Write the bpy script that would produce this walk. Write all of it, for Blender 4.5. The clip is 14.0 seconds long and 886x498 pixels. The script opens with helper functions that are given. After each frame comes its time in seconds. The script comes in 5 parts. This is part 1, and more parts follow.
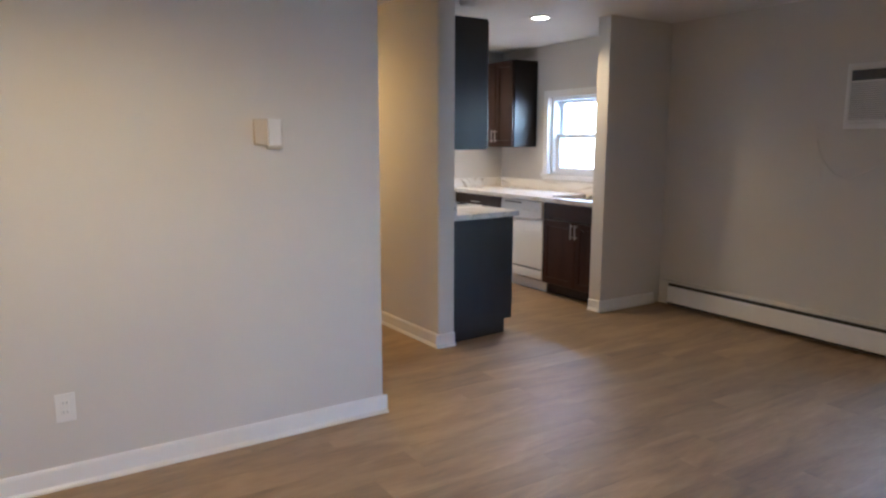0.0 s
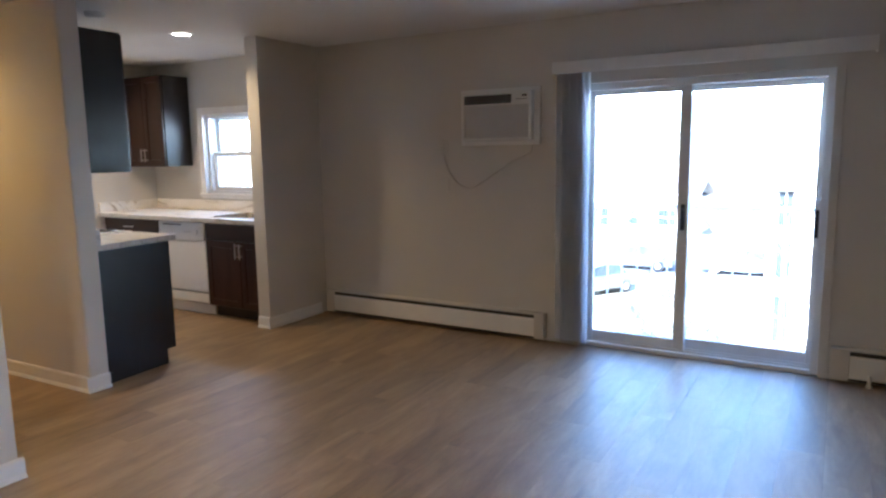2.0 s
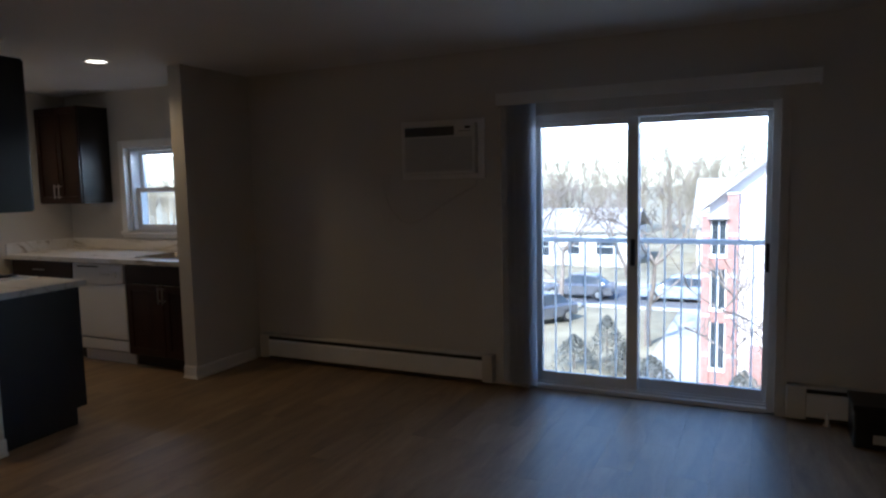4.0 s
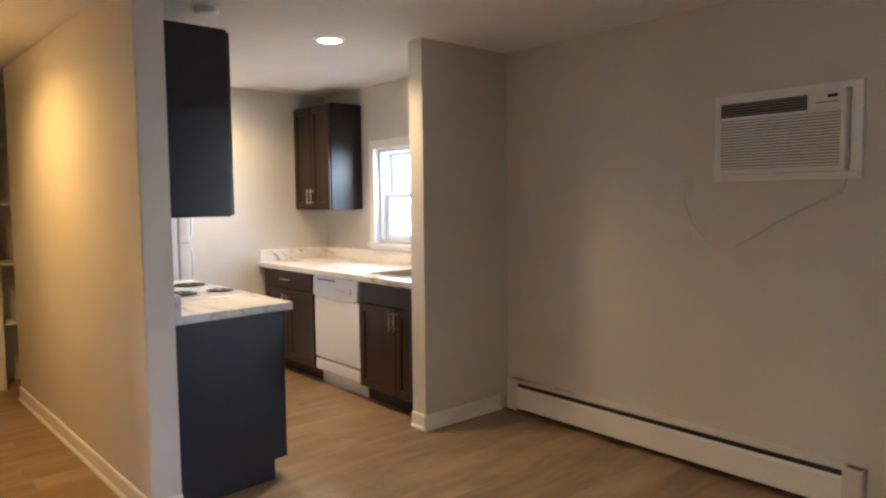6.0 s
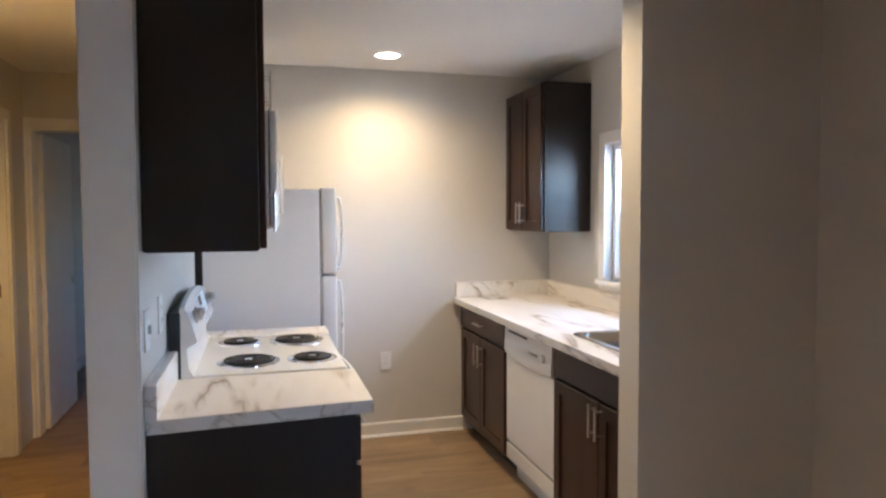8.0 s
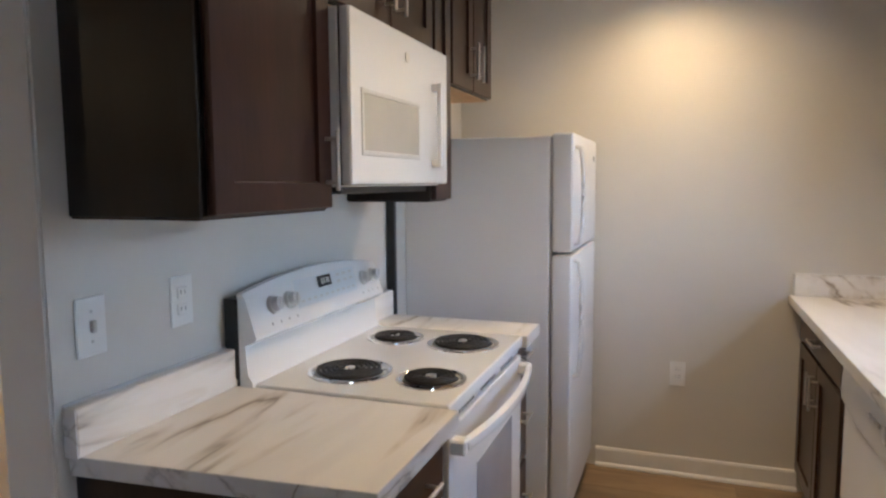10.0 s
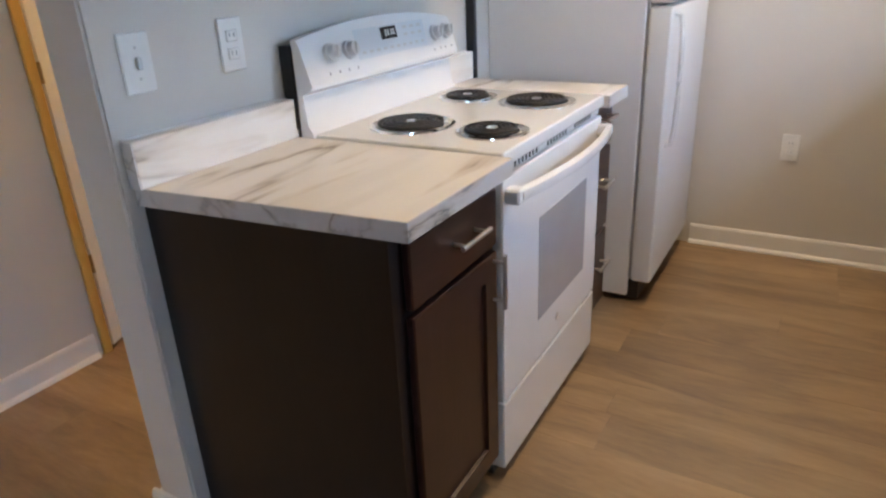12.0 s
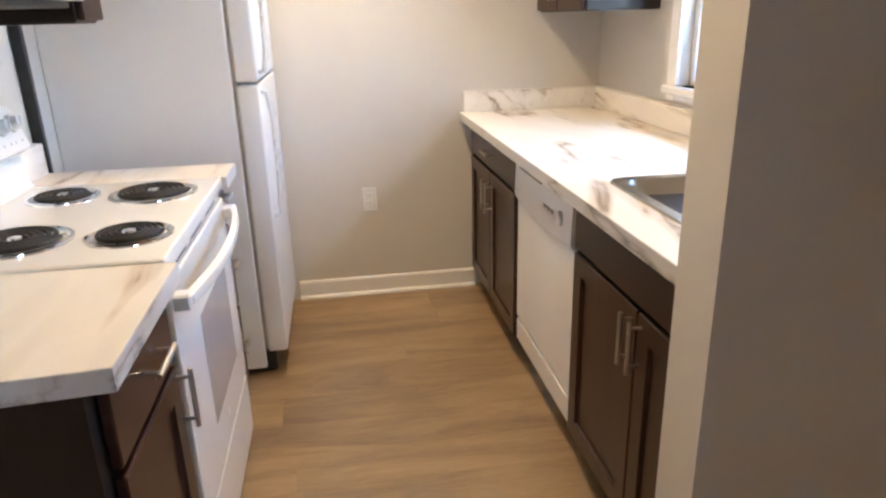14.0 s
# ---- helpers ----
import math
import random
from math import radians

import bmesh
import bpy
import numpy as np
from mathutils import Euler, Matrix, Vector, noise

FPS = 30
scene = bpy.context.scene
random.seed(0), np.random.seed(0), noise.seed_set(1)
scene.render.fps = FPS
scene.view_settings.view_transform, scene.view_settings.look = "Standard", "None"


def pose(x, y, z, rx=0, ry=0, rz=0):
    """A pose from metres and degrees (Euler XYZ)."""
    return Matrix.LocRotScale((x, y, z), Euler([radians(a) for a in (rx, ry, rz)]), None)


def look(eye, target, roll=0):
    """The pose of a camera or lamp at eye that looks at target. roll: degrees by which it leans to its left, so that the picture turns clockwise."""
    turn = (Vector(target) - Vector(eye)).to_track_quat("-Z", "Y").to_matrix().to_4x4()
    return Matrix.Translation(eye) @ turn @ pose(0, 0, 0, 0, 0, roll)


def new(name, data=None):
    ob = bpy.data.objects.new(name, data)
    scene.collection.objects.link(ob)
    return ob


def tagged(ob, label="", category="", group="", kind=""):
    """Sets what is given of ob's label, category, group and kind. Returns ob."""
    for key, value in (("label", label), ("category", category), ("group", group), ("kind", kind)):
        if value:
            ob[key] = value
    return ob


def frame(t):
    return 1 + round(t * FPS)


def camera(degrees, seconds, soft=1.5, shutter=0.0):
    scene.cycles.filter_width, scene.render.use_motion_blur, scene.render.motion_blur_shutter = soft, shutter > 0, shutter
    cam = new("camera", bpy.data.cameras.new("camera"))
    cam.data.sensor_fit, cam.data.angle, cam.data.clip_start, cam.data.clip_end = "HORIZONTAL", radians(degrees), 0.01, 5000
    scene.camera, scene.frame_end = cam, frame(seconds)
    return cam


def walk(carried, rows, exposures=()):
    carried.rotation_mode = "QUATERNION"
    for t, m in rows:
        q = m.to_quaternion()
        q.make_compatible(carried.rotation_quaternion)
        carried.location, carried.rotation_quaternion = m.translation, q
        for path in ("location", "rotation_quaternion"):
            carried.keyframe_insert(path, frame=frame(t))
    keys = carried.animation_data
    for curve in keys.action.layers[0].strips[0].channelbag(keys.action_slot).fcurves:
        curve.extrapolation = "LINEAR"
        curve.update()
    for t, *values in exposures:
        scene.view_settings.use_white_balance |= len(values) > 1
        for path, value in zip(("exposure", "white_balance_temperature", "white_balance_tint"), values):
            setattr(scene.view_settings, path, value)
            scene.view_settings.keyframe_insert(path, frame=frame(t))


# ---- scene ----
cam = camera(67.0, 14.0, soft=2.4)
PATH = [
    (0, (0.731, 0.327, 1.421), (1.786, 1.996, 1.104), 0.1),
    (0.5, (0.743, 0.305, 1.423), (1.991, 1.837, 1.115), -0.4),
    (1, (0.74, 0.223, 1.449), (2.139, 1.621, 1.149), -0.5),
    (1.5, (0.747, 0.214, 1.45), (2.308, 1.429, 1.15), -0.6),
    (2, (0.761, 0.171, 1.457), (2.465, 1.179, 1.173), -0.9),
    (4.5, (1.235, 0.434, 1.477), (3.031, 1.293, 1.285), -1.3),
    (5, (1.543, 0.608, 1.446), (3.203, 1.711, 1.28), -2.0),
    (5.5, (1.853, 0.826, 1.461), (3.281, 2.215, 1.286), -1.0),
    (6, (2.204, 1.087, 1.428), (3.505, 2.599, 1.286), -0.6),
    (6.5, (2.568, 1.369, 1.435), (3.739, 2.986, 1.313), -1.0),
    (7, (2.885, 1.68, 1.405), (3.874, 3.414, 1.284), -1.0),
    (7.5, (3.226, 1.99, 1.432), (4.039, 3.812, 1.297), -1.6),
    (8, (3.551, 2.257, 1.462), (4.073, 4.185, 1.364), -0.2),
    (10.5, (4.406, 3.331, 1.398), (3.577, 5.128, 1.109), -0.9),
    (11, (4.44, 3.335, 1.357), (3.532, 5.059, 0.904), -1.2),
    (11.5, (4.443, 3.344, 1.328), (3.506, 4.99, 0.685), -1.7),
    (12, (4.441, 3.354, 1.302), (3.509, 4.945, 0.526), -2.6),
    (12.5, (4.4, 3.357, 1.292), (3.577, 4.968, 0.439), -3.0),
    (13, (4.305, 3.351, 1.288), (3.945, 5.069, 0.33), -5.7),
    (13.5, (4.234, 3.342, 1.311), (4.3, 5.117, 0.392), -4.3),
    (14, (4.196, 3.342, 1.36), (4.482, 5.209, 0.703), -1.5),
]
EXPOSURES = [(t, stops, kelvin, 10) for t, stops, kelvin in (
    (0.0, 4.47, 4970), (0.5, 4.80, 5020), (1.0, 4.89, 4900), (1.5, 4.87, 5100), (2.0, 4.25, 5200), (2.8, 3.35, 5350),
    (3.6, 2.25, 5350), (4.5, 1.95, 5300), (5.0, 1.90, 5400), (5.5, 3.95, 5800), (6.0, 4.80, 5780), (6.5, 4.92, 5480),
    (7.0, 4.95, 5490), (7.5, 4.70, 5330), (8.0, 4.55, 5270), (9.3, 4.15, 5500), (10.5, 3.85, 5550), (11.0, 4.03, 5500),
    (11.5, 4.20, 5500), (12.0, 4.34, 5500), (12.5, 4.50, 5650), (13.0, 4.67, 5970), (13.5, 4.90, 5820), (14.0, 4.78, 5620))]
walk(cam, [(t, look(eye, target, roll)) for t, eye, target, roll in PATH], EXPOSURES)

# ---- light ----
world = bpy.data.worlds.new("sky")
scene.world = world
world.use_nodes = True
SUN_UP, SUN_AZ = radians(40), radians(278)
sky = world.node_tree.nodes.new("ShaderNodeTexSky")
sky.sky_type, sky.sun_disc, sky.sun_elevation, sky.sun_rotation = "NISHITA", False, SUN_UP, SUN_AZ
sky.ozone_density, sky.dust_density = 3.0, 0.5
sky_back = world.node_tree.nodes["Background"]
sky_back.inputs["Strength"].default_value = 0.15
world.node_tree.links.new(sky.outputs[0], sky_back.inputs["Color"])

sun = new("sun", bpy.data.lights.new("sun", "SUN"))
sun.data.energy, sun.data.angle, sun.data.color = 2.8, radians(0.5), (1.0, 0.94, 0.85)
sun_from = Vector((math.sin(SUN_AZ) * math.cos(SUN_UP), math.cos(SUN_AZ) * math.cos(SUN_UP), math.sin(SUN_UP)))
sun.matrix_world = look(sun_from * 60, (0, 0, 0))


def opening_light(name, x, y, z, width, depth, power):
    """Skylight that falls in under the head of a window opening."""
    ob = new(name, bpy.data.lights.new(name, "AREA"))
    ob.data.shape, ob.data.size, ob.data.size_y = "RECTANGLE", width, depth
    ob.data.energy, ob.data.color = power, (0.86, 0.92, 1.0)
    ob.matrix_world = look((x, y, z), (x - 1.0, y, z - 0.40))
    return ob


opening_light("skylight_door", 5.725, 1.01, 1.84, 1.45, 0.05, 0.5)
opening_light("skylight_kitchen", 5.715, 5.37, 1.81, 0.74, 0.05, 0.36)


# ---- materials ----
def nodes_of(name):
    m = bpy.data.materials.new(name)
    m.use_nodes = True
    nt = m.node_tree
    return m, nt, nt.nodes["Principled BSDF"]


def put(nt, kind, **inputs):
    n = nt.nodes.new(kind)
    for key, v in inputs.items():
        n.inputs[key.replace("_", " ")].default_value = v
    return n


def rgb(c):
    return (c[0], c[1], c[2], 1.0)


def ramp(nt, fac, stops):
    r = nt.nodes.new("ShaderNodeValToRGB")
    while len(r.color_ramp.elements) < len(stops):
        r.color_ramp.elements.new(0.5)
    for e, (p, c) in zip(r.color_ramp.elements, stops):
        e.position, e.color = p, rgb(c)
    nt.links.new(fac, r.inputs[0])
    return r.outputs[0]


def surface(name, col, rough=0.5, metal=0.0, vary=0.05, scale=6.0, fine=180.0, bump=0.02, coat=0.0, spec=0.5, stretch=(1, 1, 1)):
    """Plain surface with a broad mottling, a fine grain, and a little relief."""
    m, nt, b = nodes_of(name)
    tc = nt.nodes.new("ShaderNodeTexCoord")
    mp = nt.nodes.new("ShaderNodeMapping")
    mp.inputs["Scale"].default_value = stretch
    nt.links.new(tc.outputs["Object"], mp.inputs[0])
    n1 = put(nt, "ShaderNodeTexNoise", Scale=scale, Detail=4.0)
    n2 = put(nt, "ShaderNodeTexNoise", Scale=fine, Detail=2.0)
    for n in (n1, n2):
        nt.links.new(mp.outputs[0], n.inputs["Vector"])
    lo, hi = [max(0.0, c * (1 - vary)) for c in col], [min(1.0, c * (1 + vary)) for c in col]
    nt.links.new(ramp(nt, n1.outputs[0], [(0.3, lo), (0.7, hi)]), b.inputs["Base Color"])
    rr = put(nt, "ShaderNodeMapRange")
    rr.inputs[3].default_value, rr.inputs[4].default_value = max(0.02, rough - 0.06), min(1.0, rough + 0.06)
    nt.links.new(n1.outputs[0], rr.inputs[0])
    nt.links.new(rr.outputs[0], b.inputs["Roughness"])
    b.inputs["Metallic"].default_value = metal
    b.inputs["Specular IOR Level"].default_value = spec
    b.inputs["Coat Weight"].default_value = coat
    if bump:
        bp = put(nt, "ShaderNodeBump", Strength=bump, Distance=0.01)
        nt.links.new(n2.outputs[0], bp.inputs["Height"])
        nt.links.new(bp.outputs[0], b.inputs["Normal"])
    return m


def wood(name, dark, light, rough, along="z", knots=9.0, coat=0.0, spec=0.5):
    """Stained wood with grain along one axis."""
    m, nt, b = nodes_of(name)
    tc = nt.nodes.new("ShaderNodeTexCoord")
    mp = nt.nodes.new("ShaderNodeMapping")
    mp.inputs["Scale"].default_value = {"x": (0.12, 1, 1), "y": (1, 0.12, 1), "z": (1, 1, 0.12)}[along]
    nt.links.new(tc.outputs["Object"], mp.inputs[0])
    n1 = put(nt, "ShaderNodeTexNoise", Scale=knots, Detail=5.0, Distortion=0.8)
    n2 = put(nt, "ShaderNodeTexNoise", Scale=110.0, Detail=3.0)
    mx = put(nt, "ShaderNodeMix")
    mx.inputs[0].default_value = 0.4
    for n in (n1, n2):
        nt.links.new(mp.outputs[0], n.inputs["Vector"])
    nt.links.new(n1.outputs[0], mx.inputs[2])
    nt.links.new(n2.outputs[0], mx.inputs[3])
    nt.links.new(ramp(nt, mx.outputs[0], [(0.3, dark), (0.7, light)]), b.inputs["Base Color"])
    b.inputs["Roughness"].default_value, b.inputs["Coat Weight"].default_value = rough, coat
    b.inputs["Specular IOR Level"].default_value = spec
    bp = put(nt, "ShaderNodeBump", Strength=0.025, Distance=0.003)
    nt.links.new(n2.outputs[0], bp.inputs["Height"])
    nt.links.new(bp.outputs[0], b.inputs["Normal"])
    return m


def plank_material():
    """Vinyl plank: streaky grey-brown grain, a different tone for every plank."""
    m, nt, b = nodes_of("vinyl_plank")
    tc = nt.nodes.new("ShaderNodeTexCoord")
    oi = nt.nodes.new("ShaderNodeObjectInfo")
    sh = put(nt, "ShaderNodeVectorMath")
    sc = put(nt, "ShaderNodeVectorMath")
    sc.operation = "SCALE"
    cb = nt.nodes.new("ShaderNodeCombineXYZ")
    for i in range(3):
        nt.links.new(oi.outputs["Random"], cb.inputs[i])
    nt.links.new(cb.outputs[0], sc.inputs[0])
    sc.inputs["Scale"].default_value = 37.0
    nt.links.new(tc.outputs["Object"], sh.inputs[0])
    nt.links.new(sc.outputs[0], sh.inputs[1])
    mp = nt.nodes.new("ShaderNodeMapping")
    mp.inputs["Scale"].default_value = (0.22, 1.0, 1.0)
    nt.links.new(sh.outputs[0], mp.inputs[0])
    broad = put(nt, "ShaderNodeTexNoise", Scale=7.0, Detail=5.0, Roughness=0.55, Distortion=0.9)
    grain = put(nt, "ShaderNodeTexNoise", Scale=60.0, Detail=4.0, Roughness=0.65)
    for n in (broad, grain):
        nt.links.new(mp.outputs[0], n.inputs["Vector"])
    mx = put(nt, "ShaderNodeMix")
    mx.inputs[0].default_value = 0.26
    nt.links.new(broad.outputs[0], mx.inputs[2])
    nt.links.new(grain.outputs[0], mx.inputs[3])
    col = ramp(nt, mx.outputs[0], [(0.31, (0.142, 0.083, 0.037)), (0.5, (0.268, 0.170, 0.080)), (0.69, (0.378, 0.256, 0.134))])
    tone = put(nt, "ShaderNodeHueSaturation")
    vr = put(nt, "ShaderNodeMapRange")
    vr.inputs[3].default_value, vr.inputs[4].default_value = 0.84, 1.14
    nt.links.new(oi.outputs["Random"], vr.inputs[0])
    nt.links.new(vr.outputs[0], tone.inputs["Value"])
    nt.links.new(col, tone.inputs["Color"])
    nt.links.new(tone.outputs[0], b.inputs["Base Color"])
    b.inputs["Specular IOR Level"].default_value = 1.0
    b.inputs["Coat Weight"].default_value, b.inputs["Coat Roughness"].default_value = 0.65, 0.52
    rr = put(nt, "ShaderNodeMapRange")
    rr.inputs[3].default_value, rr.inputs[4].default_value = 0.46, 0.62
    nt.links.new(mx.outputs[0], rr.inputs[0])
    nt.links.new(rr.outputs[0], b.inputs["Roughness"])
    bp = put(nt, "ShaderNodeBump", Strength=0.10, Distance=0.004)
    nt.links.new(grain.outputs[0], bp.inputs["Height"])
    nt.links.new(bp.outputs[0], b.inputs["Normal"])
    return m


def marble(name="marble_laminate", size=2.9, dark=(0.235, 0.175, 0.12), base=(0.83, 0.805, 0.765)):
    """White laminate with long soft grey-brown veins."""
    m, nt, b = nodes_of(name)
    tc = nt.nodes.new("ShaderNodeTexCoord")
    mp = nt.nodes.new("ShaderNodeMapping")
    mp.inputs["Rotation"].default_value = (0.3, 0.2, radians(38))
    mp.inputs["Scale"].default_value = (1.0, 0.24, 1.0)
    nt.links.new(tc.outputs["Object"], mp.inputs[0])
    warp = put(nt, "ShaderNodeTexNoise", Scale=size, Detail=5.0, Roughness=0.5, Distortion=0.45)
    soft = put(nt, "ShaderNodeTexNoise", Scale=5.5, Detail=5.0, Distortion=0.6)
    for n in (warp, soft):
        nt.links.new(mp.outputs[0], n.inputs["Vector"])
    d = put(nt, "ShaderNodeMath")
    d.operation = "SUBTRACT"
    d.inputs[1].default_value = 0.5
    a = put(nt, "ShaderNodeMath")
    a.operation = "ABSOLUTE"
    nt.links.new(warp.outputs[0], d.inputs[0])
    nt.links.new(d.outputs[0], a.inputs[0])
    vein = ramp(nt, a.outputs[0], [(0.0, dark), (0.011, [c * f for c, f in zip(base, (0.74, 0.69, 0.62))]), (0.036, base)])
    wash = ramp(nt, soft.outputs[0], [(0.30, (0.86, 0.85, 0.84)), (0.5, (1, 1, 1))])
    mul = put(nt, "ShaderNodeMix")
    mul.data_type, mul.blend_type = "RGBA", "MULTIPLY"
    mul.inputs[0].default_value = 0.7
    keep = put(nt, "ShaderNodeMix")
    keep.data_type = "RGBA"
    keep.inputs[6].default_value = rgb(base)
    fade = ramp(nt, soft.outputs[0], [(0.42, (1, 1, 1)), (0.56, (0.12, 0.12, 0.12))])
    nt.links.new(fade, keep.inputs[0])
    nt.links.new(vein, keep.inputs[7])
    nt.links.new(keep.outputs[2], mul.inputs[6])
    nt.links.new(wash, mul.inputs[7])
    nt.links.new(mul.outputs[2], b.inputs["Base Color"])
    b.inputs["Roughness"].default_value = 0.28
    return m


def glass_material(name="clear_glass", tint=(0.97, 0.985, 0.98)):
    m, nt, b = nodes_of(name)
    b.inputs["Base Color"].default_value = rgb(tint)
    b.inputs["Roughness"].default_value = 0.0
    b.inputs["IOR"].default_value = 1.45
    b.inputs["Transmission Weight"].default_value = 1.0
    return m


def glow(name, col, strength):
    m, nt, b = nodes_of(name)
    b.inputs["Base Color"].default_value = (0.8, 0.8, 0.78, 1)
    b.inputs["Emission Color"].default_value = rgb(col)
    b.inputs["Emission Strength"].default_value = strength
    return m


WALL = surface("greige_wall_paint", (0.625, 0.598, 0.550), 0.62, vary=0.025, scale=1.3, fine=240, bump=0.05)
CEIL = surface("ceiling_paint", (0.74, 0.725, 0.70), 0.85, vary=0.03, scale=1.5, fine=160, bump=0.08)
TRIM = surface("white_trim_paint", (0.80, 0.79, 0.77), 0.38, vary=0.03, scale=8, bump=0.02)
DOORP = surface("white_door_paint", (0.78, 0.77, 0.75), 0.45, vary=0.03, scale=4, bump=0.03)
PLANK = plank_material()
MARBLE = marble()
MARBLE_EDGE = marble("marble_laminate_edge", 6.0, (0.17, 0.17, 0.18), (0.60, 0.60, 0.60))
ESPRESSO = wood("espresso_wood", (0.0125, 0.0042, 0.0033), (0.0425, 0.0156, 0.0108), 0.29, "z", spec=0.42)
ESPRESSO_H = wood("espresso_wood_level", (0.0125, 0.0042, 0.0033), (0.0425, 0.0156, 0.0108), 0.29, "y", spec=0.42)
SIDEPANEL = wood("espresso_laminate_side", (0.0075, 0.0055, 0.0052), (0.0150, 0.0098, 0.0085), 0.36, "z", spec=0.42)
KICK = surface("dark_toe_kick", (0.018, 0.014, 0.012), 0.6, vary=0.2)
RAW = surface("raw_maple_underside", (0.50, 0.33, 0.19), 0.55, vary=0.12, scale=12)
ENAMEL = surface("white_enamel", (0.80, 0.805, 0.80), 0.22, vary=0.015, scale=3, bump=0.0, coat=0.3)
TEXTURED = surface("white_textured_steel", (0.76, 0.76, 0.755), 0.38, vary=0.02, scale=3, fine=420, bump=0.10)
PLASTIC = surface("white_plastic", (0.76, 0.755, 0.73), 0.42, vary=0.03, scale=12, bump=0.01)
PALE = surface("pale_grey_plastic", (0.56, 0.56, 0.54), 0.45, vary=0.05)
# amber lamplight put into the colour of the closet casing's near side
AMBERLIT = surface("amber_lit_casing", (0.62, 0.36, 0.07), 0.4, vary=0.12, scale=14, stretch=(1, 1, 0.15))
BEIGE = surface("beige_plastic", (0.60, 0.52, 0.40), 0.5, vary=0.05)
VINYL = surface("white_vinyl_frame", (0.74, 0.75, 0.76), 0.40, vary=0.03, scale=5, bump=0.01)
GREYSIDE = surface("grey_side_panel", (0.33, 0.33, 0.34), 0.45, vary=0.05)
BLACK = surface("black_enamel", (0.012, 0.012, 0.013), 0.4, vary=0.3, scale=30)
COIL = surface("black_coil_metal", (0.022, 0.021, 0.021), 0.5, metal=0.3, vary=0.3, scale=40)
CHROME = surface("chrome", (0.82, 0.82, 0.82), 0.10, metal=1.0, vary=0.03, bump=0.0)
NICKEL = surface("brushed_nickel", (0.62, 0.60, 0.57), 0.35, metal=1.0, vary=0.06, fine=300, bump=0.03)
STEEL = surface("brushed_stainless", (0.40, 0.38, 0.35), 0.22, metal=1.0, vary=0.06, fine=300, bump=0.04, stretch=(1, 8, 1))
BRASS = surface("aged_brass", (0.38, 0.27, 0.13), 0.35, metal=1.0, vary=0.15, scale=30)
KNOB = surface("satin_silver_knob", (0.60, 0.60, 0.59), 0.36, metal=0.25, vary=0.04)
OVENGLASS = surface("grey_oven_glass", (0.42, 0.43, 0.45), 0.08, vary=0.05, bump=0.0, coat=0.6)
MWGLASS = surface("cream_microwave_screen", (0.50, 0.49, 0.45), 0.16, vary=0.05, fine=500, bump=0.04, coat=0.4)
PANELBLUE = surface("pale_grey_control_overlay", (0.62, 0.66, 0.69), 0.35, vary=0.02)
SCREEN = surface("black_display", (0.01, 0.01, 0.012), 0.12, vary=0.1)
INK = surface("grey_print", (0.22, 0.22, 0.23), 0.5, vary=0.05)
GLASS = glass_material()
def vane_material():
    """Vinyl vanes that let some daylight through."""
    m = surface("grey_white_vinyl_vanes", (0.84, 0.85, 0.87), 0.55, vary=0.04, scale=10, fine=300, bump=0.04)
    nt = m.node_tree
    b = nt.nodes["Principled BSDF"]
    tr = put(nt, "ShaderNodeBsdfTranslucent")
    tr.inputs[0].default_value = (0.90, 0.92, 0.96, 1)
    mx = nt.nodes.new("ShaderNodeMixShader")
    mx.inputs[0].default_value = 0.68
    nt.links.new(b.outputs[0], mx.inputs[1])
    nt.links.new(tr.outputs[0], mx.inputs[2])
    nt.links.new(mx.outputs[0], nt.nodes["Material Output"].inputs[0])
    return m


FABRIC = vane_material()
ALU = surface("painted_white_rail", (0.70, 0.72, 0.74), 0.45, vary=0.06, scale=9)
CONCRETE = surface("weathered_concrete", (0.34, 0.34, 0.33), 0.85, vary=0.14, scale=4, fine=90, bump=0.2)
LAMPGLOW = glow("warm_white_diffuser", (1.0, 0.86, 0.66), 0.9)
HALLGLOW = glow("amber_white_diffuser", (1.0, 0.70, 0.36), 0.9)
FARWOOD = surface("pale_bare_woods", (0.21, 0.18, 0.13), 0.95, vary=0.2, scale=0.3, fine=10, bump=0.0)
GRASS = surface("winter_lawn", (0.27, 0.235, 0.155), 0.95, vary=0.35, scale=0.5, fine=14, bump=0.3)
ASPHALT = surface("sun_bleached_asphalt", (0.14, 0.14, 0.145), 0.9, vary=0.2, scale=0.8, fine=60, bump=0.2)
WALKWAY = surface("pale_concrete_walk", (0.42, 0.41, 0.39), 0.9, vary=0.1, scale=1.0, fine=60, bump=0.15)
BRICK = surface("red_brick", (0.34, 0.185, 0.15), 0.85, vary=0.25, scale=9, fine=60, bump=0.3)
SIDING = surface("pinkish_white_siding", (0.72, 0.66, 0.64), 0.7, vary=0.06, scale=2, bump=0.05)
PALESIDE = surface("cream_siding", (0.62, 0.60, 0.55), 0.7, vary=0.06, scale=2, bump=0.05)
SHINGLE = surface("grey_shingles", (0.38, 0.36, 0.345), 0.9, vary=0.25, scale=6, fine=50, bump=0.3)
WINDARK = surface("dark_house_window", (0.04, 0.05, 0.06), 0.12, vary=0.2)
BARK = surface("grey_brown_bark", (0.22, 0.18, 0.145), 0.9, vary=0.3, scale=14, fine=60, bump=0.4)
NEEDLE = surface("grey_green_shrub", (0.14, 0.14, 0.12), 0.9, vary=0.4, scale=9, fine=60, bump=0.4)
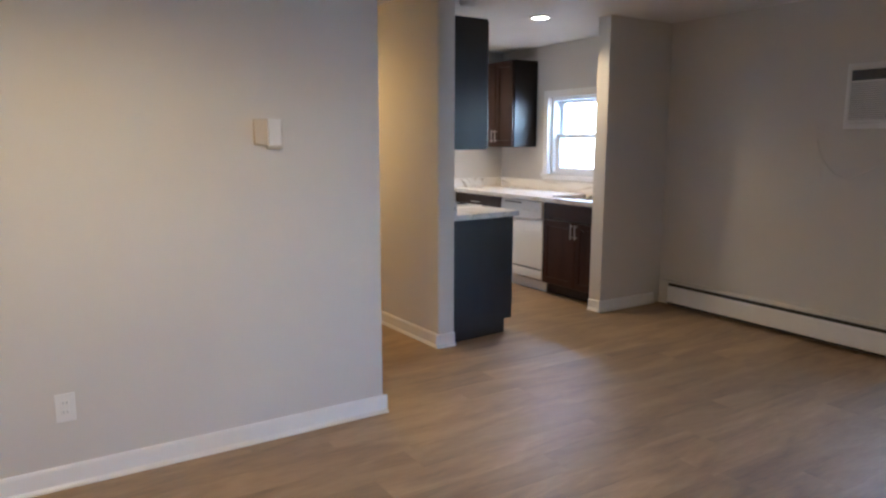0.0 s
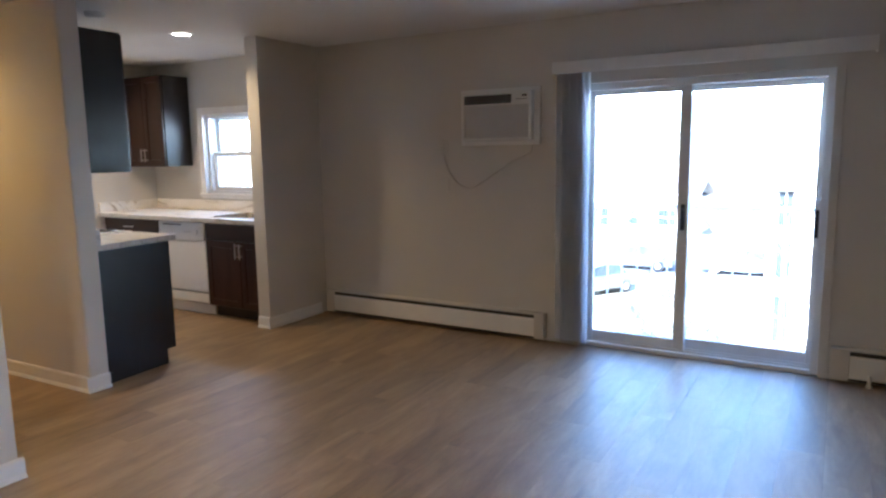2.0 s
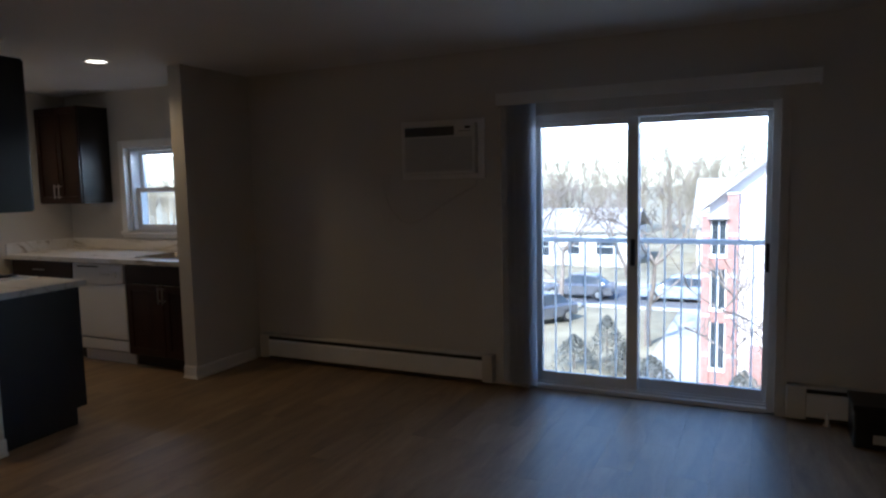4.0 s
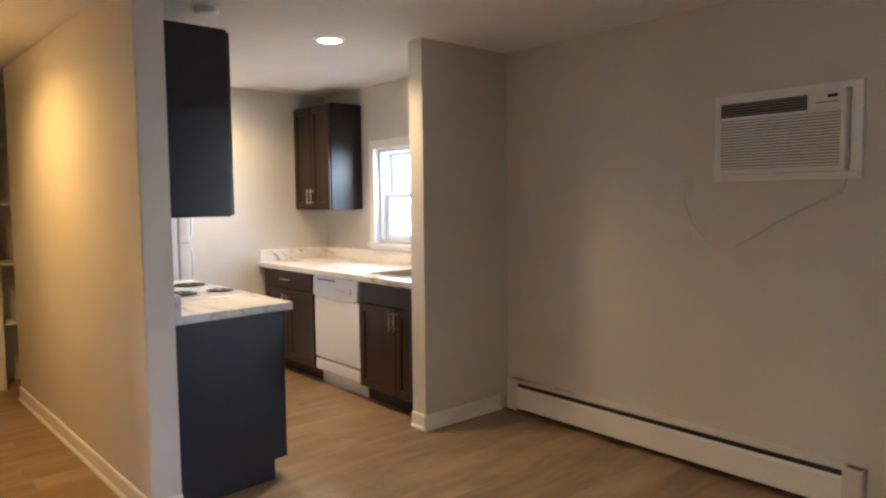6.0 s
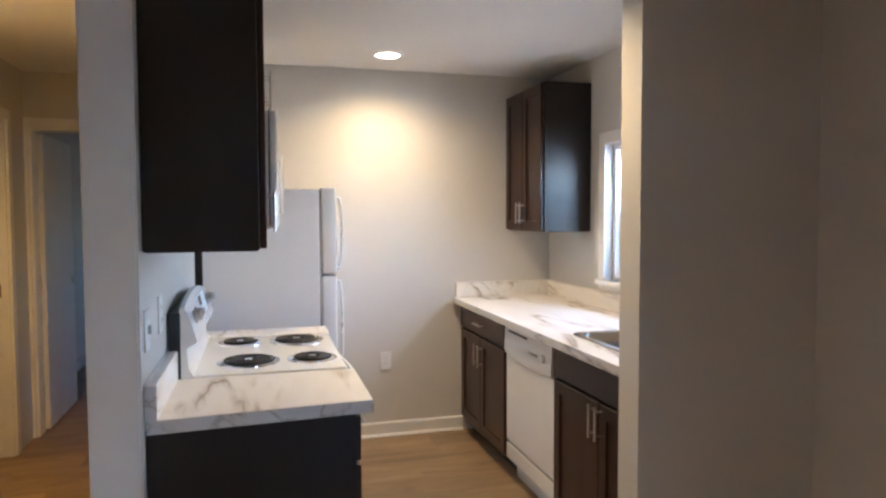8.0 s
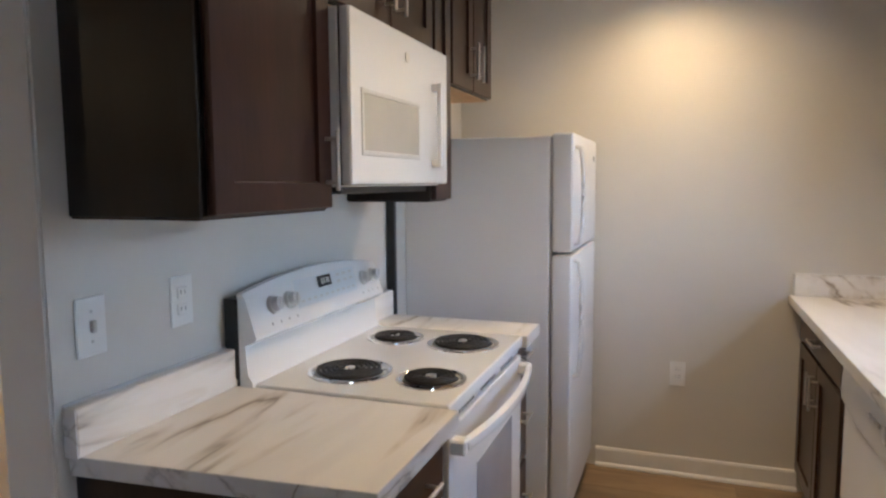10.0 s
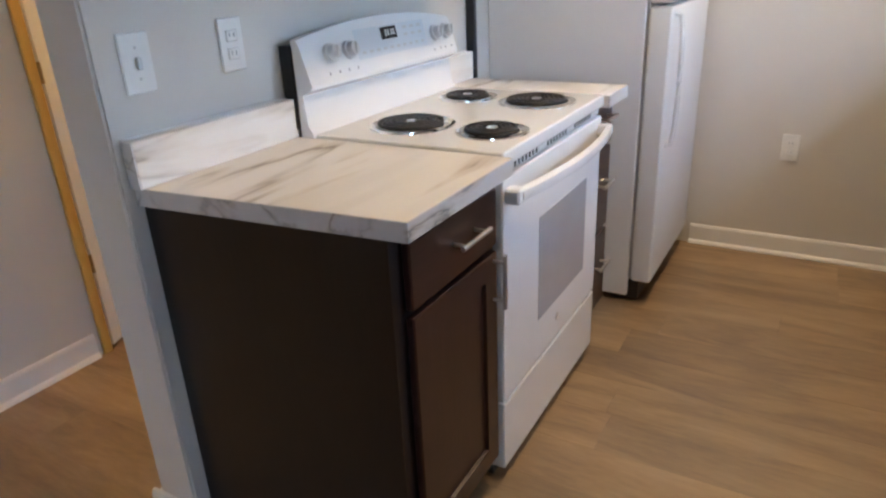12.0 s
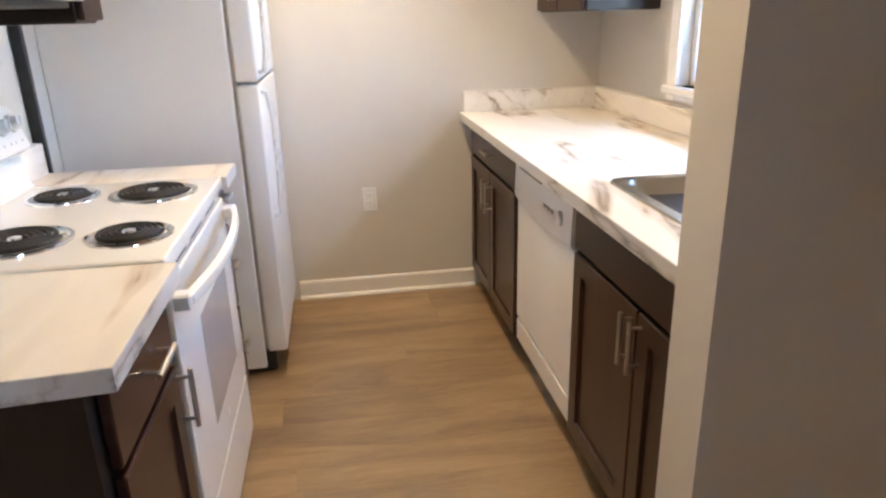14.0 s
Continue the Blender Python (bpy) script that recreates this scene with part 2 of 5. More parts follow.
CARBLUE = surface("silver_blue_car_paint", (0.45, 0.51, 0.57), 0.25, metal=0.4, vary=0.03, coat=0.8)
CARDARK = surface("dark_grey_car_paint", (0.16, 0.165, 0.18), 0.25, metal=0.4, vary=0.03, coat=0.8)
RUBBER = surface("tyre_rubber", (0.02, 0.02, 0.02), 0.85, vary=0.2)


# ---- building helpers ----
ORIGIN = {}


def box(bm, x0, y0, z0, x1, y1, z1, bevel=0.0, seg=1):
    x0, x1, y0, y1, z0, z1 = min(x0, x1), max(x0, x1), min(y0, y1), max(y0, y1), min(z0, z1), max(z0, z1)
    made = bmesh.ops.create_cube(bm, size=1.0)["verts"]
    for v in made:
        v.co = Vector((x0 + (v.co.x + 0.5) * (x1 - x0), y0 + (v.co.y + 0.5) * (y1 - y0), z0 + (v.co.z + 0.5) * (z1 - z0)))
    if bevel:
        es = list({e for v in made for e in v.link_edges})
        bmesh.ops.bevel(bm, geom=es, offset=bevel, segments=seg, profile=0.6, affect="EDGES")
    return bm


def rod(bm, p0, p1, r0, r1=None, seg=10, caps=True):
    p0, p1 = Vector(p0), Vector(p1)
    r1 = r0 if r1 is None else r1
    d = p1 - p0
    if d.length < 1e-6:
        return bm
    m = Matrix.Translation((p0 + p1) / 2) @ d.to_track_quat("Z", "Y").to_matrix().to_4x4()
    bmesh.ops.create_cone(bm, cap_ends=caps, segments=seg, radius1=r0, radius2=r1, depth=d.length, matrix=m)
    return bm


def tube(bm, pts, r, seg=8):
    """A round tube through points."""
    pts = [Vector(p) for p in pts]
    rings = []
    for i, p in enumerate(pts):
        d = (pts[min(i + 1, len(pts) - 1)] - pts[max(i - 1, 0)]).normalized()
        q = d.to_track_quat("Z", "Y")
        rr = r[i] if isinstance(r, (list, tuple)) else r
        rings.append([bm.verts.new(p + q @ Vector((rr * math.cos(2 * math.pi * k / seg), rr * math.sin(2 * math.pi * k / seg), 0))) for k in range(seg)])
    for a, b in zip(rings, rings[1:]):
        for k in range(seg):
            bm.faces.new((a[k], a[(k + 1) % seg], b[(k + 1) % seg], b[k]))
    bm.faces.new(list(reversed(rings[0])))
    bm.faces.new(rings[-1])
    return bm


def lathe(bm, centre, profile, seg=32):
    """A turned shape about the upright axis: profile of (radius, height)."""
    c = Vector(centre)
    rings = [[bm.verts.new(c + Vector((r * math.cos(2 * math.pi * k / seg), r * math.sin(2 * math.pi * k / seg), h))) for k in range(seg)] for r, h in profile]
    for a, b in zip(rings, rings[1:]):
        for k in range(seg):
            bm.faces.new((a[k], a[(k + 1) % seg], b[(k + 1) % seg], b[k]))
    return bm


def extrude_y(bm, loops):
    """A skin through closed profiles, each (y, [(x, z), ...]) of equal length, capped at both ends."""
    rings = [[bm.verts.new((x, y, z)) for x, z in prof] for y, prof in loops]
    n = len(rings[0])
    for a, b in zip(rings, rings[1:]):
        for k in range(n):
            bm.faces.new((a[k], a[(k + 1) % n], b[(k + 1) % n], b[k]))
    bm.faces.new(rings[0])
    bm.faces.new(list(reversed(rings[-1])))
    bmesh.ops.recalc_face_normals(bm, faces=bm.faces[:])
    return bm


def mesh_of(name, bm, material, smooth=False, shift=None):
    if shift is not None:
        bmesh.ops.translate(bm, verts=bm.verts[:], vec=-Vector(shift))
    me = bpy.data.meshes.new(name)
    bm.to_mesh(me)
    bm.free()
    me.materials.append(material)
    if smooth:
        for p in me.polygons:
            p.use_smooth = True
        me.set_sharp_from_angle(angle=radians(35))
    return me


def thing(name, at, label, category, group="", kind=""):
    ob = tagged(new(name), label, category, group, kind)
    ob.location = at
    ORIGIN[ob.name] = Vector(at)
    ob.empty_display_size = 0.1
    return ob


def root(ob):
    while ob.parent:
        ob = ob.parent
    return ob


def part(name, bm, material, parent, label="", smooth=False):
    ob = new(name, mesh_of(name, bm, material, smooth, ORIGIN[root(parent).name]))
    ob.parent = parent
    return tagged(ob, label)


def solid(name, bm, material, label, category="", kind="", smooth=False, group=""):
    """A thing that is one mesh, with its origin at the base."""
    lo = [min(v.co[i] for v in bm.verts) for i in range(3)]
    hi = [max(v.co[i] for v in bm.verts) for i in range(3)]
    at = ((lo[0] + hi[0]) / 2, (lo[1] + hi[1]) / 2, lo[2])
    ob = tagged(new(name, mesh_of(name, bm, material, smooth, at)), label, category, group, kind)
    ob.location = at
    ORIGIN[ob.name] = Vector(at)
    return ob


def B(*a, **k):
    return box(bmesh.new(), *a, **k)


# ---- structure ----
H = 2.41


def wall(name, x0, x1, y0, y1, label, holes=(), along="y", z1=H, material=None):
    """An upright slab with rectangular openings: (from, to, bottom, top) along its length."""
    a0, a1 = (y0, y1) if along == "y" else (x0, x1)
    us = sorted({a0, a1, *[h[0] for h in holes], *[h[1] for h in holes]})
    zs = sorted({0.0, z1, *[h[2] for h in holes], *[h[3] for h in holes]})
    bm = bmesh.new()
    for u0, u1 in zip(us, us[1:]):
        for z0, z2 in zip(zs, zs[1:]):
            uc, zc = (u0 + u1) / 2, (z0 + z2) / 2
            if any(h[0] < uc < h[1] and h[2] < zc < h[3] for h in holes):
                continue
            box(bm, *((x0, u0, z0, x1, u1, z2) if along == "y" else (u0, y0, z0, u1, y1, z2)))
    bmesh.ops.remove_doubles(bm, verts=bm.verts[:], dist=1e-5)
    inner = [f for f in bm.faces if any(g is not f and (g.calc_center_median() - f.calc_center_median()).length < 1e-5 for e in f.edges for g in e.link_faces)]
    if inner:
        bmesh.ops.delete(bm, geom=inner, context="FACES_ONLY")
    return solid(name, bm, material or WALL, label, "wall", "structure")


EAST, KEAST = 5.52, 5.50
DOOR_Y0, DOOR_Y1, DOOR_Z1 = 0.22, 1.80, 1.935
WIN = (4.95, 5.79, 1.085, 1.875)
wall("wall_east", EAST, 5.74, -2.4, 4.395, "greige painted living room wall with sliding door opening", [(DOOR_Y0, DOOR_Y1, 0.0, DOOR_Z1)])
wall("wall_east_kitchen", KEAST, 5.74, 4.395, 6.72, "pale painted kitchen wall with a window opening", [WIN])
wall("wall_stub", 4.785, EAST, 4.266, 4.395, "greige painted stub wall beside the kitchen", along="x")
wall("wall_north_kitchen", 3.238, KEAST, 6.60, 6.72, "pale painted kitchen end wall", along="x")
bm = bmesh.new()
lo = [bm.verts.new((x, y, 0)) for x, y in ((3.108, 4.145), (3.238, 4.145), (3.238, 6.82), (3.005, 6.82))]
hi = [bm.verts.new((v.co.x, v.co.y, H)) for v in lo]
bm.faces.new(list(reversed(lo)))
bm.faces.new(hi)
for k in range(4):
    bm.faces.new((lo[k], lo[(k + 1) % 4], hi[(k + 1) % 4], hi[k]))
bmesh.ops.bevel(bm, geom=[e for e in bm.edges if abs(e.verts[0].co.z - e.verts[1].co.z) > 1 and e.verts[0].co.y < 5], offset=0.006, segments=2, affect="EDGES")
solid("wall_partition", bm, WALL, "painted partition wall between hall and kitchen", "wall", "structure")
wall("wall_closet_return", 3.238, 3.72, 6.72, 6.82, "painted closet side wall", along="x")
wall("wall_closet_east", 3.60, 3.72, 6.82, 7.62, "painted closet end wall")
wall("wall_closet_back", 2.97, 3.60, 7.50, 7.62, "painted closet back wall", along="x")
wall("wall_hall_end", 1.95, 2.97, 7.20, 7.32, "painted hall end wall with bedroom doorway", [(2.09, 2.90, 0.0, 2.05)], along="x")
wall("wall_hall_west", 2.07, 2.19, 3.47, 5.60, "painted hall wall with a closet doorway", [(4.64, 5.42, 0.0, 2.05)])
wall("wall_hall_west_inner", 1.95, 2.07, 5.60, 7.20, "painted hall wall with a side room doorway", [(6.05, 6.85, 0.0, 2.05)])
wall("wall_north_living", -1.6, 2.265, 3.35, 3.47, "warm white painted living room wall", along="x")
wall("wall_west_living", -1.72, -1.6, -2.4, 3.47, "painted living room end wall")
wall("wall_south_living", -1.72, 5.74, -2.52, -2.4, "painted living room side wall", along="x")
wall("wall_bedroom_north", 1.70, 5.12, 11.06, 11.18, "grey-white bedroom wall", along="x")
wall("wall_bedroom_west", 1.70, 1.82, 7.32, 11.06, "grey-white bedroom side wall")
wall("wall_bedroom_east", 5.0, 5.12, 7.62, 11.06, "grey-white bedroom wall with a window opening", [(9.2, 9.5, 0.9, 1.75)])
wall("wall_bedroom_south", 3.72, 5.0, 7.50, 7.62, "grey-white bedroom wall", along="x")
wall("wall_bedroom_nook", 1.82, 1.95, 7.20, 7.32, "grey-white bedroom wall return", along="x")
wall("wall_bath_west", 0.2, 0.32, 5.5, 7.2, "plain side room wall")
wall("wall_bath_north", 0.2, 1.82, 7.2, 7.32, "plain side room wall", along="x", z1=H)
wall("wall_bath_south", 0.2, 1.95, 5.5, 5.62, "plain side room wall", along="x")
wall("wall_hall_closet_back", 1.30, 1.42, 3.47, 5.5, "plain closet back wall")
bm = bmesh.new()
box(bm, -1.72, -2.52, H, 5.74, 7.62, H + 0.15)
box(bm, 1.70, 7.62, H, 5.12, 11.18, H + 0.15)
solid("ceiling", bm, CEIL, "flat white painted ceiling", "ceiling", "structure")


def baseboard(p0, p1, inward):
    """Flat board with an eased top and a rounded shoe, along p0-p1; inward points into the room."""
    p0, p1, n = Vector((*p0, 0)), Vector((*p1, 0)), Vector((*inward, 0))
    prof = [(0.0, 0.002), (0.024, 0.002), (0.022, 0.012), (0.014, 0.02), (0.012, 0.022), (0.012, 0.086), (0.008, 0.096), (0.0, 0.098)]
    bm = bmesh.new()
    ends = [[bm.verts.new(p + n * d + Vector((0, 0, z))) for d, z in prof] for p in (p0, p1)]
    for k in range(len(prof)):
        j = (k + 1) % len(prof)
        bm.faces.new((ends[0][k], ends[0][j], ends[1][j], ends[1][k]))
    bm.faces.new(ends[0])
    bm.faces.new(list(reversed(ends[1])))
    bmesh.ops.recalc_face_normals(bm, faces=bm.faces[:])
    return solid("baseboard", bm, TRIM, "white painted baseboard with rounded shoe", "baseboard", "structure")


baseboard((-1.6, 3.35), (2.289, 3.35), (0, -1))
baseboard((2.265, 3.35), (2.265, 3.47), (1, 0))
baseboard((2.19, 3.47), (2.19, 4.585), (1, 0))
baseboard((2.07, 5.60), (2.07, 5.98), (1, 0))
baseboard((3.084, 4.145), (3.238, 4.145), (0, -1))
baseboard((3.108, 4.145), (3.005, 6.82), (-0.9993, -0.0385))
baseboard((4.761, 4.266), (5.44, 4.266), (0, -1))
baseboard((4.785, 4.266), (4.785, 4.395), (-1, 0))
baseboard((3.95, 6.60), (4.86, 6.60), (0, -1))
baseboard((1.82, 11.06), (5.0, 11.06), (0, -1))
baseboard((1.82, 7.32), (1.82, 11.06), (1, 0))
baseboard((-1.6, -2.4), (5.52, -2.4), (0, 1))
baseboard((-1.6, -2.4), (-1.6, 3.35), (1, 0))


def casing(name, axis, face, out, a0, a1, top, depth, label, lip=0.018, finish=None):
    """Door casing and jamb round an opening; face is the wall plane, out the side that the casing stands on."""
    t = thing(name, ((face, (a0 + a1) / 2, 0) if axis == "x" else ((a0 + a1) / 2, face, 0)), label, "door frame", kind="structure")
    w, d = 0.062, 0.016

    def put_box(u0, u1, z0, z1, d0, d1):
        f0, f1 = face + out * d0, face + out * d1
        return B(f0, u0, z0, f1, u1, z1, bevel=0.003) if axis == "x" else B(u0, f0, z0, u1, f1, z1, bevel=0.003)
    part("casing", put_box(a0 - (0.036 if finish else w), a0, 0, top + w, 0, d), finish or TRIM, t)
    part("casing", put_box(a1, a1 + w, 0, top + w, 0, d), TRIM, t)
    part("casing", put_box(a0, a1, top, top + w, 0, d), TRIM, t)
    part("jamb", put_box(a0, a0 + lip, 0, top, -depth, 0.002), TRIM, t)
    part("jamb", put_box(a1 - 0.018, a1, 0, top, -depth, 0.002), TRIM, t)
    part("jamb", put_box(a0 + lip, a1 - 0.018, top - 0.018, top, -depth, 0.002), TRIM, t)
    return t


casing("door_frame_bedroom", "y", 7.20, -1, 2.09, 2.90, 2.05, 0.12, "white painted bedroom door casing lit by warm hall light")
fr = casing("door_frame_closet", "x", 2.19, 1, 4.640, 5.42, 2.05, 0.12, "white painted hall closet door casing, near side coloured as amber lamplight", 0.006, AMBERLIT)
for z in (0.36, 1.04, 1.74):
    part("hinge", rod(bmesh.new(), (2.199, 4.648, z - 0.035), (2.199, 4.648, z + 0.035), 0.006, seg=8), BRASS, fr, "dark aged brass hinge knuckle")
fr = casing("door_frame_bath", "x", 2.07, 1, 6.05, 6.85, 2.05, 0.12, "white painted side room door casing with strike plate")
part("strike_plate", B(1.99, 6.828, 0.98, 2.03, 6.832, 1.06, bevel=0.0005), BRASS, fr, "aged brass strike plate")


def leaf(name, hinge, length, turn, label, knob=True):
    """A flat door slab, hinged at a point of the plan, turned about it."""
    t = thing(name, (hinge[0], hinge[1], 0.0), label, "door", kind="structure")
    o = Vector((hinge[0], hinge[1], 0))
    slab = part("slab", box(bmesh.new(), o.x, o.y - 0.018, 0.012, o.x + length, o.y + 0.018, 2.025, bevel=0.002), DOORP, t)
    for z in (0.28, 1.02, 1.76):
        part("hinge", rod(bmesh.new(), (o.x - 0.004, o.y + 0.016, z - 0.045), (o.x - 0.004, o.y + 0.016, z + 0.045), 0.007, seg=8), BRASS, t, "dark aged brass hinge")
    if knob:
        for s in (-1, 1):
            bm = bmesh.new()
            rod(bm, (o.x + length - 0.065, o.y + s * 0.018, 0.98), (o.x + length - 0.065, o.y + s * 0.026, 0.98), 0.03, seg=20)
            rod(bm, (o.x + length - 0.065, o.y + s * 0.024, 0.98), (o.x + length - 0.065, o.y + s * 0.055, 0.98), 0.011, seg=12)
            rod(bm, (o.x + length - 0.065, o.y + s * 0.052, 0.98), (o.x + length - 0.17, o.y + s * 0.056, 0.98), 0.010, 0.008, seg=10)
            part("door_handle", bm, NICKEL, t, "brushed nickel lever handle", smooth=True)
    t.rotation_euler = (0, 0, radians(turn))
    return t


leaf("door_bedroom", (2.115, 7.335), 0.755, 91, "white flat bedroom door standing open")
leaf("door_closet", (2.172, 4.651), 0.745, 114, "white flat hall closet door standing ajar")

# linen closet shelves at the hall's end
for z in (0.50, 0.97, 1.43, 1.89):
    solid("closet_shelf", B(2.985, 7.19, z, 3.598, 7.498, z + 0.02, bevel=0.002), DOORP, "white painted closet shelf between walls", "shelf", group="closet shelves")

# ---- sliding door, blinds, heaters, air conditioner ----
sd = thing("window_1", (5.66, 1.01, 0.0), "white vinyl sliding balcony door with two glass panels", "sliding door", kind="structure")
part("frame", B(5.56, DOOR_Y0, 0.0, 5.72, DOOR_Y0 + 0.045, DOOR_Z1, bevel=0.003), VINYL, sd)
part("frame", B(5.56, DOOR_Y1 - 0.045, 0.0, 5.72, DOOR_Y1, DOOR_Z1, bevel=0.003), VINYL, sd)
part("frame", B(5.56, DOOR_Y0 + 0.045, DOOR_Z1 - 0.05, 5.72, DOOR_Y1 - 0.045, DOOR_Z1, bevel=0.003), VINYL, sd)
bm = B(5.54, DOOR_Y0 + 0.045, 0.0, 5.73, DOOR_Y1 - 0.045, 0.03, bevel=0.003)
for x in (5.575, 5.635, 5.695):
    box(bm, x - 0.004, DOOR_Y0 + 0.045, 0.03, x + 0.004, DOOR_Y1 - 0.045, 0.045)
part("track", bm, VINYL, sd, "white vinyl sill track with raised rails")


def panel(x, y0, y1, sl, sr, handle):
    bm = bmesh.new()
    box(bm, x - 0.018, y0, 0.04, x + 0.018, y0 + sr, 1.885, bevel=0.003)
    box(bm, x - 0.018, y1 - sl, 0.04, x + 0.018, y1, 1.885, bevel=0.003)
    box(bm, x - 0.017, y0 + sr, 0.04, x + 0.017, y1 - sl, 0.115, bevel=0.003)
    box(bm, x - 0.017, y0 + sr, 1.845, x + 0.017, y1 - sl, 1.885, bevel=0.003)
    p = part("sash", bm, VINYL, sd)
    g = part("pane", B(x - 0.003, y0 + sr - 0.004, 0.111, x + 0.003, y1 - sl + 0.004, 1.849), GLASS, p, "clear glass pane")
    g.visible_shadow = False
    if handle:
        bm = B(x - 0.032, y0 + 0.02, 0.90, x - 0.018, y0 + 0.05, 1.08, bevel=0.004)
        box(bm, x - 0.048, y0 + 0.026, 0.93, x - 0.03, y0 + 0.044, 1.05, bevel=0.005)
        part("latch_handle", bm, BLACK, p, "black latch handle")


panel(5.60, 1.055, 1.765, 0.045, 0.075, True)
panel(5.66, 0.25, 1.125, 0.07, 0.045, False)
bm = B(5.622, 0.262, 0.88, 5.642, 0.288, 1.06, bevel=0.004)
part("pull", bm, BLACK, sd, "black side latch")
for y, s in ((DOOR_Y0, -1), (DOOR_Y1, 1)):
    solid("trim", B(EAST - 0.014, y, 0.0, EAST, y + s * 0.05, DOOR_Z1, bevel=0.002), WALL, "door side trim painted with the wall", "trim", "structure")

val = thing("blind_valance", (5.46, 1.0, 2.0), "white vertical blind valance above the balcony door", "valance")
part("fascia", B(5.405, 0.02, 2.0, 5.414, 1.99, 2.085, bevel=0.002), PLASTIC, val)
part("return_piece", B(5.414, 1.981, 2.0, 5.518, 1.99, 2.085, bevel=0.002), PLASTIC, val)
part("return_piece", B(5.414, 0.02, 2.0, 5.518, 0.029, 2.085, bevel=0.002), PLASTIC, val)
part("headrail", B(5.44, 0.04, 2.03, 5.485, 1.97, 2.065, bevel=0.003), PALE, val)
blind = thing("vertical_blind", (5.455, 1.83, 0.05), "grey-white vertical blind vanes drawn together at one side", "blind")
for i in range(15):
    y = 1.735 + i * 0.0155
    turn = 128 + 7 * math.sin(i * 1.9)
    bm = bmesh.new()
    box(bm, -0.0445, -0.0008, 0.045, 0.0445, 0.0008, 2.028)
    for v in bm.verts:
        v.co.y += 0.9 * (v.co.x ** 2)
    bmesh.ops.rotate(bm, verts=bm.verts[:], cent=(0, 0, 0), matrix=Matrix.Rotation(radians(turn - 90), 3, "Z"))
    bmesh.ops.translate(bm, verts=bm.verts[:], vec=(5.462, y, 0))
    part("vane", bm, FABRIC, blind)
bm = bmesh.new()
for k in range(14):
    z0 = 1.99 - k * 0.085
    rod(bm, (5.418, 1.965, z0), (5.418, 1.965, z0 - 0.08), 0.003, seg=6)
part("pull_chain", bm, PLASTIC, blind)


def heater(y0, y1, slot0, slot1, label):
    """Hot water baseboard heater: bent cover, dark outlet slot, end caps."""
    t = thing("baseboard_heater", ((EAST + 5.45) / 2, (y0 + y1) / 2, 0.02), label, "heater")
    prof = [(EAST, 0.02), (EAST, 0.222), (EAST - 0.05, 0.222), (EAST - 0.066, 0.214), (EAST - 0.066, 0.208), (EAST - 0.02, 0.205),
            (EAST - 0.02, 0.06), (EAST - 0.035, 0.02)]
    part("back_plate", extrude_y(bmesh.new(), [(y0, prof), (y1, prof)]), WALL, t, "hood painted with the wall")
    cover = [(EAST - 0.066, 0.035), (EAST - 0.072, 0.045), (EAST - 0.072, 0.165), (EAST - 0.066, 0.182), (EAST - 0.063, 0.18), (EAST - 0.068, 0.163),
             (EAST - 0.068, 0.047), (EAST - 0.06, 0.035)]
    part("cover", extrude_y(bmesh.new(), [(slot0, cover), (slot1, cover)]), TRIM, t, "white steel front cover")
    # plain black block gives the outlet slot its inner shade
    part("fin_bank", B(EAST - 0.062, slot0, 0.022, EAST - 0.022, slot1, 0.204), BLACK, t, "black block for the shade inside the slot")
    for a, b in ((y0, slot0), (slot1, y1)):
        if b - a > 0.02:
            part("end_cap", B(EAST - 0.076, a, 0.02, EAST - 0.002, b, 0.222, bevel=0.006, seg=2), WALL, t, "end cap painted with the wall")
    return t


heater(2.06, 4.205, 2.14, 4.115, "white steel baseboard heater with dark outlet slot")
heater(-2.39, 0.155, -2.30, 0.05, "white steel baseboard heater beside the balcony door")

ac = thing("air_conditioner", (5.47, 2.45, 1.54), "white through-wall air conditioner with louvred front", "air conditioner")
bm = bmesh.new()
for a in ((2.115, 1.925, 2.785, 1.955), (2.115, 1.525, 2.785, 1.56), (2.115, 1.56, 2.165, 1.925), (2.755, 1.56, 2.785, 1.925)):
    box(bm, 5.495, a[0], a[1], EAST, a[2], a[3], bevel=0.003)
part("trim_frame", bm, TRIM, ac, "white painted wood surround")
FX = 5.452
part("body", B(FX + 0.012, 2.17, 1.562, 5.519, 2.752, 1.922, bevel=0.006, seg=2), PLASTIC, ac)
bm = bmesh.new()
for a in ((2.17, 1.905, 2.752, 1.922), (2.17, 1.562, 2.752, 1.585), (2.17, 1.585, 2.192, 1.905), (2.735, 1.585, 2.752, 1.905), (2.192, 1.822, 2.735, 1.838)):
    box(bm, FX, a[0], a[1], FX + 0.02, a[2], a[3], bevel=0.003)
front = part("front_frame", bm, PLASTIC, ac)
part("outlet_cavity", B(FX + 0.008, 2.33, 1.838, FX + 0.013, 2.735, 1.905), BLACK, ac, "dark air outlet")
for i in range(5):
    z = 1.846 + i * 0.0125
    part("outlet_vane", B(FX + 0.002, 2.33, z, FX + 0.009, 2.735, z + 0.0025), GREYSIDE, ac, "grey outlet vane")
bm = B(FX + 0.001, 2.192, 1.838, FX + 0.012, 2.33, 1.905, bevel=0.002)
control = part("control_panel", bm, PLASTIC, ac)
part("display", B(FX - 0.001, 2.205, 1.884, FX + 0.002, 2.245, 1.898, bevel=0.0005), SCREEN, control, "dark oval display")
